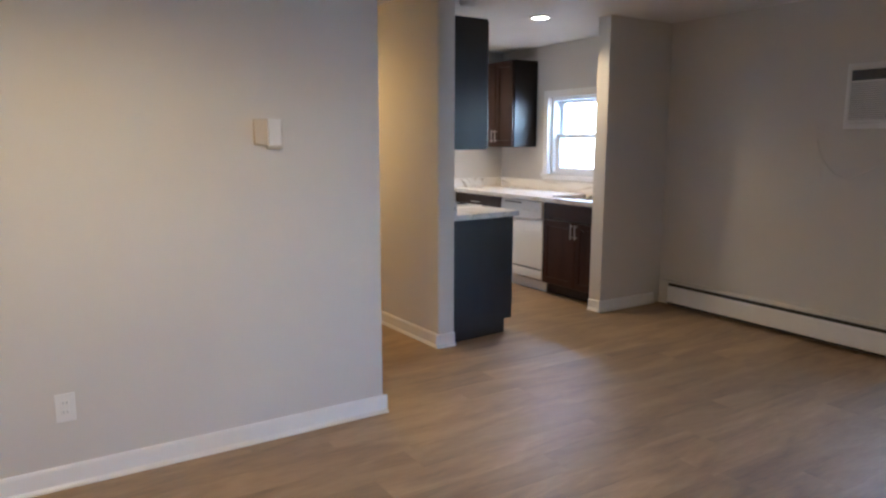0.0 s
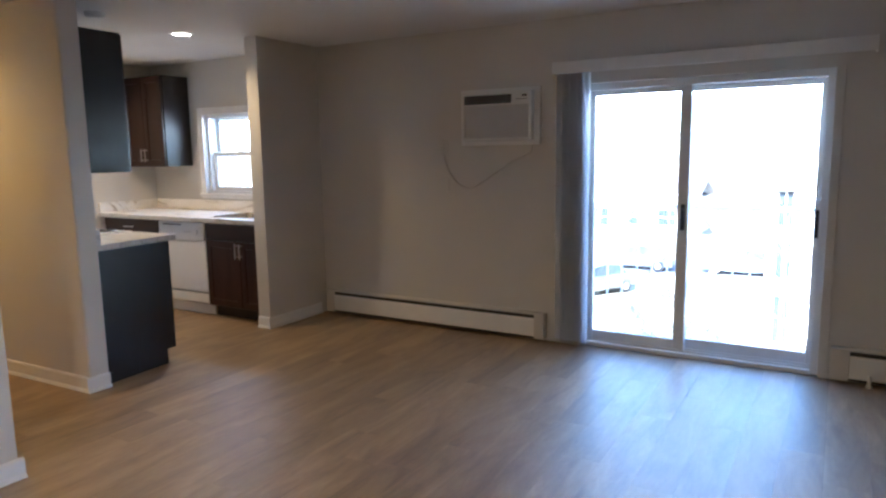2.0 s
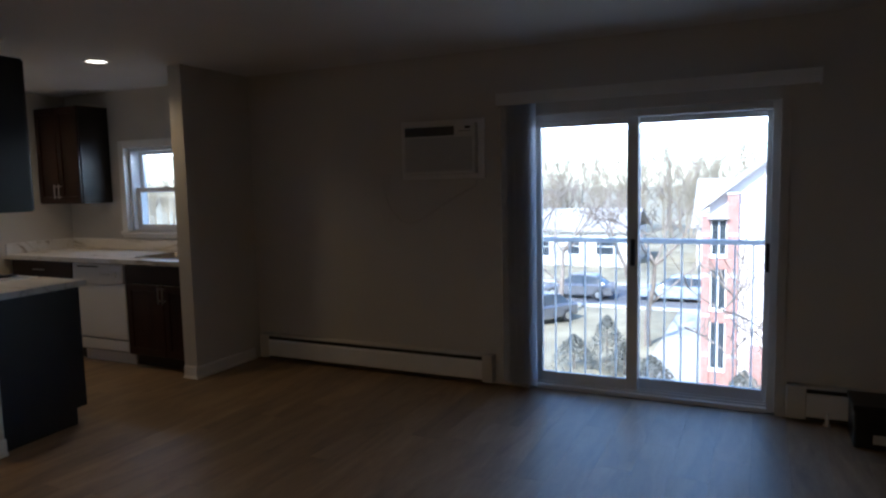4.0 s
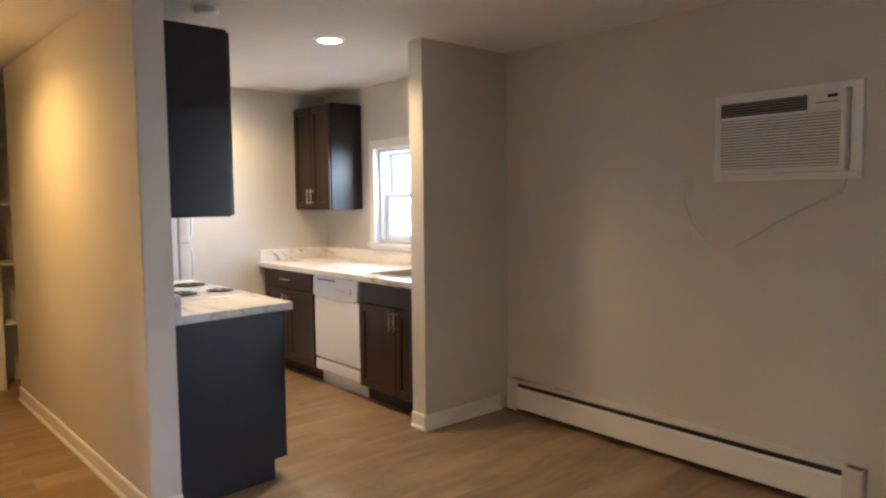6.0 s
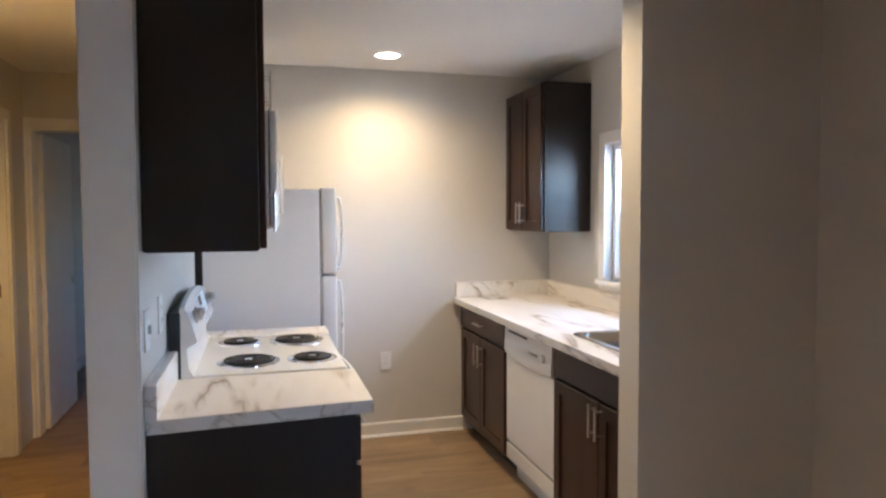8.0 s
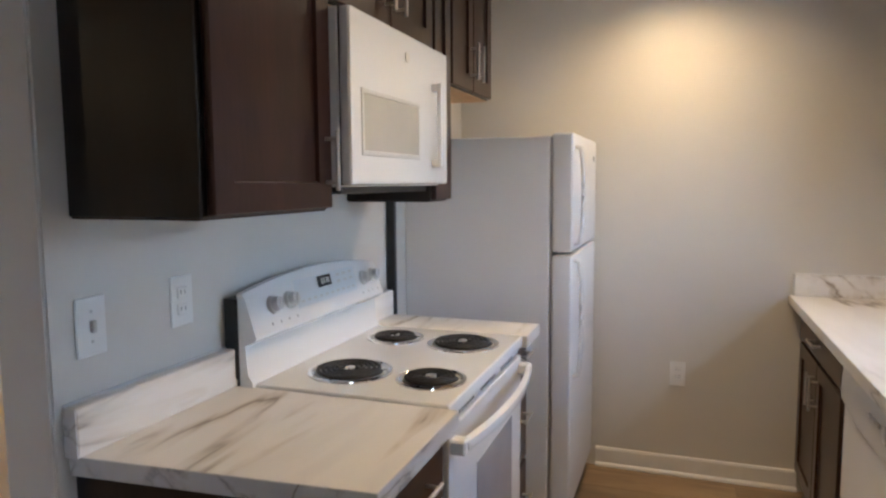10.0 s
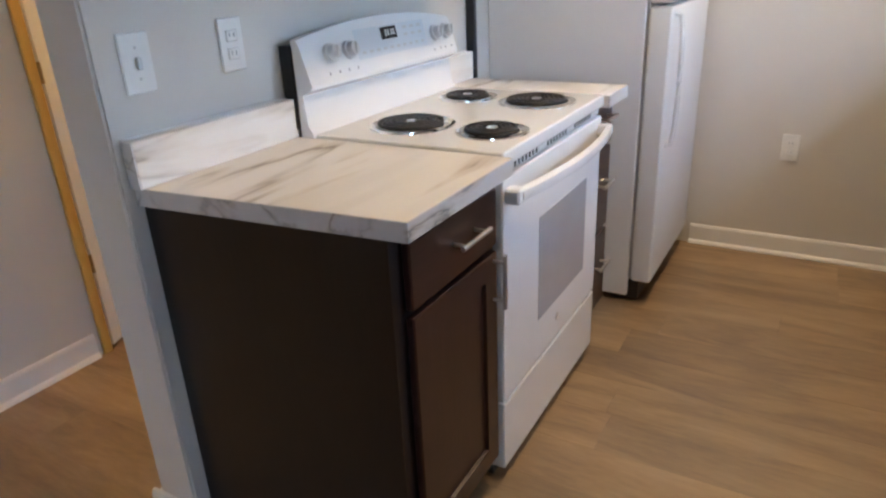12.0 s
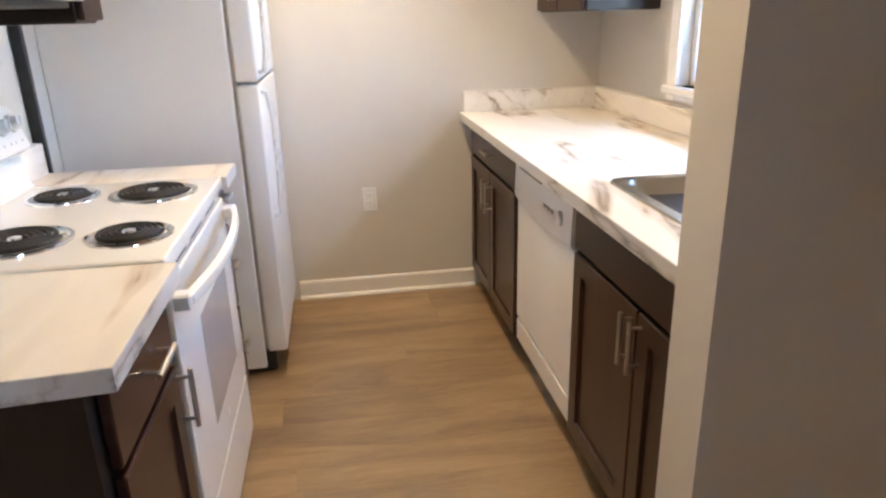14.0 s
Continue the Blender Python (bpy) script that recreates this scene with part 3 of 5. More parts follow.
part("button_strip", B(FX - 0.001, 2.202, 1.862, FX + 0.002, 2.295, 1.868, bevel=0.0005), INK, control)
# dark sheet that colours in the shade between the intake slats
part("dark_gap", B(FX + 0.0105, 2.192, 1.585, FX + 0.0125, 2.735, 1.822), INK, ac)
slat = None
for i in range(17):
    z = 1.588 + i * 0.0138
    if slat is None:
        slat = mesh_of("intake_slat", B(FX + 0.001, 2.192, 0.0, FX + 0.011, 2.735, 0.0088, bevel=0.002), PLASTIC, shift=(5.47, 2.45, 0))
    ob = new("intake_slat", slat)
    ob.parent, ob.location = ac, (0, 0, z - 1.54)
bm = bmesh.new()
arc = [(5.50, 2.175, 1.54), (5.505, 2.19, 1.47), (5.507, 2.30, 1.42), (5.507, 2.45, 1.345), (5.507, 2.60, 1.245), (5.507, 2.72, 1.185), (5.507, 2.82, 1.215),
       (5.507, 2.90, 1.30), (5.507, 2.945, 1.40), (5.50, 2.955, 1.47)]
tube(bm, arc, 0.0055, seg=8)
part("power_cord", bm, WALL, ac, "painted-over power cord looped on the wall", smooth=True)
ac.location.z = 1.525


def plate(name, axis, face, out, a, z, w, h, label, category, kind="outlet", finish=None):
    """A wall plate: axis 'x' for walls across x."""
    def bb(a0, a1, z0, z1, d0, d1, bev=0.0):
        f0, f1 = face + out * d0, face + out * d1
        return B(f0, a0, z0, f1, a1, z1, bevel=bev) if axis == "x" else B(a0, f0, z0, a1, f1, z1, bevel=bev)
    at = (face, a, z - h / 2) if axis == "x" else (a, face, z - h / 2)
    t = thing(name, at, label, category)
    part("cover_plate", bb(a - w / 2, a + w / 2, z - h / 2, z + h / 2, 0, 0.006, 0.0025), finish or PLASTIC, t)
    if kind == "outlet":
        for s in (-1, 1):
            r = part("receptacle", bb(a - 0.017, a + 0.017, z + s * 0.0195 - 0.014, z + s * 0.0195 + 0.014, 0.004, 0.0085, 0.003), finish or PLASTIC, t)
            for k in (-1, 1):
                part("slot", bb(a + k * 0.0065 - 0.0013, a + k * 0.0065 + 0.0013, z + s * 0.0195 - 0.003, z + s * 0.0195 + 0.007, 0.0082, 0.0092), GREYSIDE, r)
    elif kind == "switch":
        part("toggle", bb(a - 0.005, a + 0.005, z - 0.012, z + 0.012, 0.005, 0.016, 0.002), PALE, t, "grey toggle")
        for s in (-1, 1):
            part("screw", bb(a - 0.003, a + 0.003, z + s * 0.03 - 0.003, z + s * 0.03 + 0.003, 0.005, 0.0072, 0.001), PALE, t)
    return t


plate("wall_outlet", "x", EAST, -1, 2.955, 1.50, 0.07, 0.115, "painted-over wall outlet with the air conditioner's plug", "outlet", "outlet", WALL)
plate("blank_plate", "x", EAST, -1, 2.95, 1.205, 0.07, 0.115, "painted-over blank cover plate on the wall", "cover plate", "blank", WALL)
plate("wall_outlet", "y", 3.35, -1, 0.815, 0.345, 0.075, 0.12, "white duplex outlet low on the wall", "outlet")
plate("light_switch", "x", 3.108, -1, 5.15, 1.13, 0.07, 0.115, "white toggle switch on the hall wall", "switch", "switch")
plate("light_switch", "x", 3.238, 1, 4.24, 1.152, 0.072, 0.118, "white toggle switch above the worktop", "switch", "switch")
plate("wall_outlet", "x", 3.238, 1, 4.494, 1.16, 0.072, 0.118, "white duplex outlet above the worktop", "outlet")
plate("wall_outlet", "y", 6.60, -1, 4.33, 0.507, 0.072, 0.118, "white duplex outlet low on the kitchen wall", "outlet")

th = thing("thermostat", (1.70, 3.335, 1.39), "beige and white wall thermostat in two pieces", "thermostat")
part("base", B(1.635, 3.328, 1.405, 1.70, 3.35, 1.52, bevel=0.006, seg=2), BEIGE, th, "beige plastic base")
part("cover", B(1.695, 3.318, 1.40, 1.757, 3.35, 1.522, bevel=0.006, seg=2), PLASTIC, th)
part("slider_foot", B(1.692, 3.322, 1.388, 1.757, 3.35, 1.401, bevel=0.002), PALE, th, "grey lower edge")

# black box on the floor by the second heater
bx = thing("storage_crate", (5.22, -0.31, 0.0), "small black plastic crate with pale label standing on the floor", "crate")
part("shell", B(5.12, -0.42, 0.002, 5.40, -0.16, 0.235, bevel=0.014, seg=2), BLACK, bx)
part("rim", B(5.112, -0.428, 0.205, 5.408, -0.152, 0.24, bevel=0.008, seg=2), BLACK, bx)
part("label_card", B(5.117, -0.37, 0.035, 5.1215, -0.25, 0.085), PALE, bx, "pale paper label")
pv = thing("heater_valve", (5.44, -0.06, 0.0), "small white heater pipe stub under the cover", "pipe")
part("pipe", rod(bmesh.new(), (5.44, -0.06, 0.0), (5.44, -0.06, 0.075), 0.011, seg=12), TRIM, pv, smooth=True)
part("collar", rod(bmesh.new(), (5.44, -0.06, 0.0), (5.44, -0.06, 0.012), 0.02, seg=16), TRIM, pv, smooth=True)


# ---- ceiling lamps ----
def downlight(x, y, col, power, mat, label, cone=150, blend=0.55):
    t = thing("recessed_lamp", (x, y, H - 0.012), label, "ceiling lamp", "recessed lamps")
    part("trim_ring", lathe(bmesh.new(), (x, y, 0), [(0.092, H - 0.0005), (0.092, H - 0.006), (0.082, H - 0.012), (0.072, H - 0.010), (0.070, H - 0.004)], 40), TRIM, t, smooth=True)
    bm = bmesh.new()
    bmesh.ops.create_circle(bm, cap_ends=True, segments=40, radius=0.071, matrix=Matrix.Translation((x, y, H - 0.005)) @ Matrix.Rotation(math.pi, 4, "X"))
    part("diffuser", bm, mat, t, "glowing warm diffuser")
    lamp = new("lamp_bulb", bpy.data.lights.new("lamp_bulb", "SPOT"))
    lamp.data.energy, lamp.data.color, lamp.data.shadow_soft_size = power, col, 0.06
    lamp.data.spot_size, lamp.data.spot_blend = radians(cone), blend
    lamp.parent, lamp.location = t, (0, 0, -0.012)
    return t


downlight(4.385, 4.65, (1.0, 0.655, 0.31), 3.0, LAMPGLOW, "round recessed ceiling lamp glowing warm white in kitchen", 142, 0.75)
downlight(4.28, 6.17, (1.0, 0.655, 0.31), 3.2, LAMPGLOW, "round recessed ceiling lamp glowing warm white near the wall", 156, 0.9)
downlight(2.40, 5.45, (1.0, 0.54, 0.155), 4.1, HALLGLOW, "round recessed ceiling lamp glowing amber in the hall", 160, 0.8)
# unseen lamp, assumed from the warm brightness of the north living wall
downlight(0.75, 1.70, (1.0, 0.66, 0.30), 7.2, LAMPGLOW, "unseen round recessed ceiling lamp, added to warm the living room wall", 167, 0.6)
sm = thing("smoke_detector", (3.56, 4.47, H - 0.035), "white round smoke detector on the ceiling", "smoke detector")
part("case", lathe(bmesh.new(), (3.56, 4.47, 0), [(0.0, H - 0.036), (0.04, H - 0.036), (0.055, H - 0.028), (0.062, H - 0.012), (0.065, H - 0.0005)], 32), PLASTIC, sm, smooth=True)

# ---- kitchen window ----
kw = thing("window_2", (5.6, 5.355, 1.085), "white double-hung kitchen window over the sink", "window", kind="structure")
y0, y1, z0, z1 = WIN
for a in ((y0 - 0.07, z0 - 0.055, y0, z1 + 0.07), (y1, z0 - 0.055, y1 + 0.07, z1 + 0.07), (y0, z1, y1, z1 + 0.07)):
    part("casing", B(KEAST - 0.016, a[0], a[1], KEAST, a[2], a[3], bevel=0.003), TRIM, kw)
part("window_sill", B(KEAST - 0.035, y0 - 0.08, z0 - 0.03, 5.56, y1 + 0.08, z0, bevel=0.005), TRIM, kw)
part("apron", B(KEAST - 0.014, y0, z0 - 0.055, KEAST, y1, z0 - 0.03, bevel=0.002), TRIM, kw)
bm = bmesh.new()
for a in ((y0, z0, y0 + 0.03, z1), (y1 - 0.03, z0, y1, z1), (y0 + 0.03, z1 - 0.03, y1 - 0.03, z1), (y0 + 0.03, z0, y1 - 0.03, z0 + 0.02)):
    box(bm, KEAST + 0.04, a[0], a[1], 5.70, a[2], a[3], bevel=0.002)
part("frame", bm, VINYL, kw)


def sash(x, za, zb):
    bm = bmesh.new()
    s0, s1 = y0 + 0.03, y1 - 0.03
    for a in ((s0, za, s0 + 0.045, zb), (s1 - 0.045, za, s1, zb), (s0 + 0.045, zb - 0.035, s1 - 0.045, zb), (s0 + 0.045, za, s1 - 0.045, za + 0.045)):
        box(bm, x - 0.014, a[0], a[1], x + 0.014, a[2], a[3], bevel=0.003)
    p = part("sash", bm, VINYL, kw)
    g = part("pane", B(x - 0.002, s0 + 0.042, za + 0.04, x + 0.002, s1 - 0.042, zb - 0.032), GLASS, p, "clear glass pane")
    g.visible_shadow = False
    return p


sash(5.655, 1.455, z1 - 0.03)
low = sash(5.60, z0 + 0.02, 1.50)
part("sash_lock", B(5.575, 5.33, 1.498, 5.598, 5.38, 1.512, bevel=0.003), PLASTIC, low)


# ---- kitchen cabinets ----
def front_box(bm, x, s, ya, yb, za, zb, d0, d1, bevel=0.0):
    return box(bm, x + s * d0, ya, za, x + s * d1, yb, zb, bevel=bevel)


def shaker(name, x, s, ya, yb, za, zb, parent, rail=0.058, flat=False):
    """A shaker front: a frame of rails round a recessed panel, or a flat drawer front, proud of the plane x on side s."""
    bm = bmesh.new()
    front_box(bm, x, s, ya, yb, za, zb, 0.001, 0.020, 0.003)
    if not flat:
        bm.faces.ensure_lookup_table()
        front = max((f for f in bm.faces if f.normal.x * s > 0.99), key=lambda f: f.calc_area())
        bmesh.ops.inset_region(bm, faces=[front], thickness=rail - 0.003, use_even_offset=True)
        bmesh.ops.inset_region(bm, faces=[front], thickness=0.0025, depth=-0.009, use_even_offset=True)
    return part(name, bm, ESPRESSO_H if flat else ESPRESSO, parent)


def pull(x, s, y, z, parent, upright=True, length=0.135):
    """Brushed bar pull on two posts."""
    bm = bmesh.new()
    h = length / 2
    a, b = ((0, 0, h), (0, 0, -h)) if upright else ((0, h, 0), (0, -h, 0))
    c = Vector((x + s * 0.050, y, z))
    rod(bm, c + Vector(a), c + Vector(b), 0.0055, seg=10)
    for k in (0.72, -0.72):
        q = c + Vector(a) * k
        rod(bm, q, (x + s * 0.018, q.y, q.z), 0.0045, seg=8)
    return part("handle", bm, NICKEL, parent, "brushed nickel bar pull", smooth=True)


def base_body(x_back, x_front, ya, yb, s, parent):
    """Cabinet carcass with a toe-kick notch."""
    prof = [(x_back, 0.0), (x_front - s * 0.075, 0.0), (x_front - s * 0.075, 0.105), (x_front, 0.105), (x_front, 0.874), (x_back, 0.874)]
    return part("body", extrude_y(bmesh.new(), [(ya, prof), (yb, prof)]), SIDEPANEL, parent)


def skew_end(ob):
    """The peninsula's free end is out of square: it runs out towards the wall."""
    at = ORIGIN[root(ob).name]
    for v in ob.data.vertices:
        x, y = v.co.x + at.x, v.co.y + at.y
        if y < 4.3:
            v.co.y -= 0.078 * (3.866 - x)


LF, RF = 3.815, 4.865
c = thing("base_cabinet", (3.53, 4.44, 0.0), "dark espresso base cabinet with one drawer at the peninsula end", "cabinet", "base cabinets")
skew_end(base_body(3.240, LF, 4.236, 4.652, 1, c))
d = shaker("drawer_front", LF, 1, 4.270, 4.632, 0.715, 0.852, c, flat=True)
pull(LF, 1, 4.478, 0.790, d, False, 0.125)
d = shaker("door", LF, 1, 4.270, 4.632, 0.115, 0.700, c)
pull(LF, 1, 4.612, 0.632, d)
c = thing("base_cabinet", (3.53, 5.525, 0.0), "narrow dark espresso drawer cabinet beside the refrigerator", "cabinet", "base cabinets")
base_body(3.240, LF - 0.028, 5.424, 5.628, 1, c)
for za, zb in ((0.725, 0.862), (0.42, 0.712), (0.115, 0.407)):
    d = shaker("drawer_front", LF - 0.028, 1, 5.432, 5.62, za, zb, c, flat=True)
    pull(LF - 0.028, 1, 5.526, (za + zb) / 2 + 0.03, d, False, 0.11)
c = thing("base_cabinet", (5.17, 6.16, 0.0), "dark espresso base cabinet with drawer and two doors", "cabinet", "base cabinets")
base_body(5.4985, RF, 5.735, 6.597, -1, c)
d = shaker("drawer_front", RF, -1, 5.745, 6.57, 0.725, 0.862, c, flat=True)
pull(RF, -1, 6.16, 0.792, d, False)
for ya, yb, yh in ((5.745, 6.163, 6.128), (6.168, 6.57, 6.205)):
    d = shaker("door", RF, -1, ya, yb, 0.115, 0.710, c)
    pull(RF, -1, yh, 0.60, d)
c = thing("base_cabinet", (5.17, 4.74, 0.0), "dark espresso sink base cabinet with two doors", "cabinet", "base cabinets")
base_body(5.4985, RF, 4.397, 5.092, -1, c)
d = shaker("false_drawer_front", RF, -1, 4.405, 5.082, 0.725, 0.862, c, flat=True)
for ya, yb, yh in ((4.405, 4.654, 4.631), (4.660, 5.082, 4.683)):
    d = shaker("door", RF, -1, ya, yb, 0.115, 0.710, c)
    pull(RF, -1, yh, 0.632, d)


def worktop(x0, x1, ya, yb, label, hole=None, front=1):
    """Laminate worktop: a top, with the laminate edge bands that finish its front and free end."""
    t = thing("worktop", ((x0 + x1) / 2, (ya + yb) / 2, 0.876), label, "worktop")
    e = 0.0025
    a, b2 = (x0, x1 - e) if front > 0 else (x0 + e, x1)
    bm = bmesh.new()
    if hole:
        hx0, hx1, hy0, hy1 = hole
        for q in ((a, ya, b2, hy0), (a, hy1, b2, yb), (a, hy0, hx0, hy1), (hx1, hy0, b2, hy1)):
            box(bm, q[0], q[1], 0.8755, q[2], q[3], 0.914)
        bmesh.ops.remove_doubles(bm, verts=bm.verts[:], dist=1e-5)
    else:
        box(bm, a, ya + e, 0.8755, b2, yb, 0.914)
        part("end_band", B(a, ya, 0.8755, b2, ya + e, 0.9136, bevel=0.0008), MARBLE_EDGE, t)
    part("top", bm, MARBLE, t)
    fx = (b2, x1) if front > 0 else (x0, a)
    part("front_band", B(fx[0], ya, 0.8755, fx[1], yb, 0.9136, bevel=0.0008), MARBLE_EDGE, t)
    return t


for p in worktop(3.240, 3.866, 4.222, 4.654, "marble-patterned laminate worktop on the peninsula cabinet").children:
    skew_end(p)
worktop(3.240, 3.852, 5.422, 5.634, "marble-patterned laminate worktop beside the range")
worktop(4.795, 5.4985, 4.397, 6.598, "long marble-patterned laminate worktop with sink cut-out", (4.95, 5.37, 4.47, 5.06), -1)


def backsplash(x0, x1, ya, yb, label, cap=None):
    """A laminate upstand on a worktop; cap names the free end that is closed with an edge strip."""
    t = thing("backsplash", ((x0 + x1) / 2, (ya + yb) / 2, 0.9145), label, "backsplash")
    e = 0.003
    a, b, c = (ya + e if cap == "south" else ya), yb, (x0 + e if cap == "west" else x0)
    part("strip", B(c, a, 0.9145, x1, b, 1.012, bevel=0.003), MARBLE, t)
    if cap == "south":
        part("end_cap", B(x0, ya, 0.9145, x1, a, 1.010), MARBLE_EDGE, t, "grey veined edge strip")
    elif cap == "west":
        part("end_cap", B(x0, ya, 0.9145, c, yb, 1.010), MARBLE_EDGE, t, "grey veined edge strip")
    bead = B(x0, ya, 1.011, x0 + 0.006, yb, 1.0155, bevel=0.0015) if x0 < 4 else (
        B(x1 - 0.006, ya, 1.011, x1, yb, 1.0155, bevel=0.0015) if yb - ya > 0.1 else B(c, yb - 0.006, 1.011, x1, yb, 1.0155, bevel=0.0015))
    part("caulk_bead", bead, TRIM, t, "white caulk bead along the wall")
    return t


backsplash(3.240, 3.272, 4.165, 4.654, "marble-patterned laminate backsplash strip on the peninsula worktop", "south")
backsplash(3.240, 3.272, 5.422, 5.634, "short marble-patterned laminate backsplash strip beside the range")
backsplash(5.478, 5.4985, 4.397, 6.578, "marble-patterned laminate backsplash under the window")
backsplash(4.81, 5.4985, 6.578, 6.598, "marble-patterned laminate backsplash on the end wall", "west")

sink = thing("sink", (5.16, 4.765, 0.74), "brushed stainless drop-in sink in the worktop", "sink")


def rounded(x0, x1, ya, yb, r, z, n=5):
    pts = []
    for cx, cy, a0 in ((x1 - r, yb - r, 0), (x0 + r, yb - r, 90), (x0 + r, ya + r, 180), (x1 - r, ya + r, 270)):
        for k in range(n + 1):
            a = radians(a0 + 90 * k / n)
            pts.append((cx + r * math.cos(a), cy + r * math.sin(a), z))
    return pts


bm = bmesh.new()
loops = [rounded(4.925, 5.40, 4.445, 5.085, 0.05, 0.915), rounded(4.928, 5.397, 4.448, 5.082, 0.05, 0.920), rounded(4.958, 5.362, 4.478, 5.052, 0.06, 0.919),
         rounded(4.966, 5.354, 4.486, 5.044, 0.06, 0.905), rounded(4.985, 5.335, 4.505, 5.025, 0.07, 0.76), rounded(5.02, 5.30, 4.54, 4.99, 0.08, 0.745)]
rings = [[bm.verts.new(p) for p in lp] for lp in loops]
for a, b in zip(rings, rings[1:]):
    for k in range(len(a)):
        bm.faces.new((a[k], a[(k + 1) % len(a)], b[(k + 1) % len(a)], b[k]))
bm.faces.new(rings[-1])
part("bowl", bm, STEEL, sink, smooth=True)
part("drain", lathe(bmesh.new(), (5.16, 4.765, 0), [(0.0, 0.747), (0.03, 0.748), (0.042, 0.750), (0.045, 0.7455)], 24), CHROME, sink, smooth=True)


def upper(x_back, x_front, s, ya, yb, za, zb, label, doors, handles):
    t = thing("wall_cabinet", ((x_back + x_front) / 2, (ya + yb) / 2, za), label, "cabinet", "wall cabinets")
    part("body", B(x_back, ya, za + 0.004, x_front, yb, zb, bevel=0.002), SIDEPANEL, t)
    part("underside", B(x_back + s * 0.004, ya + 0.004, za, x_front - s * 0.004, yb - 0.004, za + 0.005), RAW if za > 1.6 else ESPRESSO_H, t)
    for (a, b), hy in zip(doors, handles):
        d = shaker("door", x_front, s, a, b, za + 0.008, zb - 0.008, t)
        if hy:
            pull(x_front, s, hy, za + 0.115, d)
    return t


upper(3.240, 3.545, 1, 4.205, 4.645, 1.365, 2.25, "dark espresso wall cabinet at the partition's end", [(4.218, 4.636)], [4.608])
upper(3.240, 3.545, 1, 4.647, 5.318, 1.84, 2.25, "dark espresso wall cabinet above the microwave", [(4.657, 4.980), (4.986, 5.310)], [4.946, 5.020])
upper(3.240, 3.545, 1, 5.320, 5.494, 1.365, 2.25, "narrow dark espresso wall cabinet beside the microwave", [(5.328, 5.486)], [None])
upper(3.240, 3.545, 1, 5.496, 6.015, 1.765, 2.25, "dark espresso wall cabinet above the refrigerator", [(5.506, 5.750), (5.756, 6.005)], [5.718, 5.79])
upper(5.4985, 5.192, -1, 5.985, 6.597, 1.365, 2.265, "dark espresso two-door wall cabinet beside the window", [(5.997, 6.29), (6.296, 6.585)], [6.262, 6.324])

# ---- range ----
rg = thing("electric_range", (3.55, 5.037, 0.0), "white freestanding electric range with four coil burners", "range")
RY0, RY1 = 4.656, 5.402
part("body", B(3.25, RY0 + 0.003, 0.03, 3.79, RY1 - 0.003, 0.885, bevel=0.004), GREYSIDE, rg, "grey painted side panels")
part("back_panel", B(3.262, RY0 - 0.008, 0.03, 3.280, RY0 + 0.004, 0.94, bevel=0.001), BLACK, rg, "black steel rear edge")
part("rear_shield", B(3.241, RY0 - 0.014, 0.935, 3.281, RY1 - 0.01, 1.140, bevel=0.002), BLACK, rg, "black steel rear shield behind the backguard")
part("cooktop", B(3.25, RY0, 0.884, 3.842, RY1, 0.922, bevel=0.010, seg=3), ENAMEL, rg, smooth=True)
bm = bmesh.new()
loops = []
for k in range(13):
    y = RY0 - 0.010 + (RY1 - RY0 + 0.008) * k / 12
    u = (k - 6) / 6
    top = 1.185 - 0.032 * u * u
    loops.append((y, [(3.281, 0.90), (3.318, 0.90), (3.320, 0.925), (3.306, 0.945), (3.300, 1.02), (3.330, 1.034), (3.334, 1.042), (3.304, top - 0.012), (3.294, top), (3.279, top)]))
part("backguard", extrude_y(bm, loops), ENAMEL, rg, "white curved control backguard", smooth=True)


def on_guard(u, v, lift):
    """A place on the backguard's sloping face: u along y, v from the lower edge to the top."""
    return Vector((3.334 - 0.030 * v + lift * 0.97, u, 1.042 + 0.125 * v + lift * 0.27))


bm = bmesh.new()
vs = [bm.verts.new(on_guard(u, v, 0.0012)) for u, v in ((4.86, 0.30), (5.22, 0.30), (5.22, 0.92), (4.86, 0.92))]
bm.faces.new(vs)
overlay = part("control_overlay", bm, PANELBLUE, rg, "pale grey control overlay")
bm = bmesh.new()
vs = [bm.verts.new(on_guard(u, v, 0.0024)) for u, v in ((4.985, 0.62), (5.065, 0.62), (5.065, 0.88), (4.985, 0.88))]
bm.faces.new(vs)
disp = part("clock_display", bm, SCREEN, overlay, "black clock display with pale digits")
bm = bmesh.new()
for u in (5.005, 5.018, 5.034, 5.046):
    bm.faces.new([bm.verts.new(on_guard(u + a, v, 0.0034)) for a, v in ((0, 0.68), (0.008, 0.68), (0.008, 0.82), (0, 0.82))])
part("digits", bm, PALE, overlay, "pale digit bars")
bm = bmesh.new()
for u in [4.88 + 0.034 * i for i in range(10)]:
    bm.faces.new([bm.verts.new(on_guard(u + a, v, 0.0024)) for a, v in ((0, 0.40), (0.018, 0.40), (0.018, 0.46), (0, 0.46))])
for u in (5.10, 5.14, 5.18):
    for v0 in (0.62, 0.78):
        bm.faces.new([bm.verts.new(on_guard(u + a, v, 0.0024)) for a, v in ((0, v0), (0.022, v0), (0.022, v0 + 0.06), (0, v0 + 0.06))])
tagged(part("printed_marks", bm, PALE, overlay), kind="stuff")
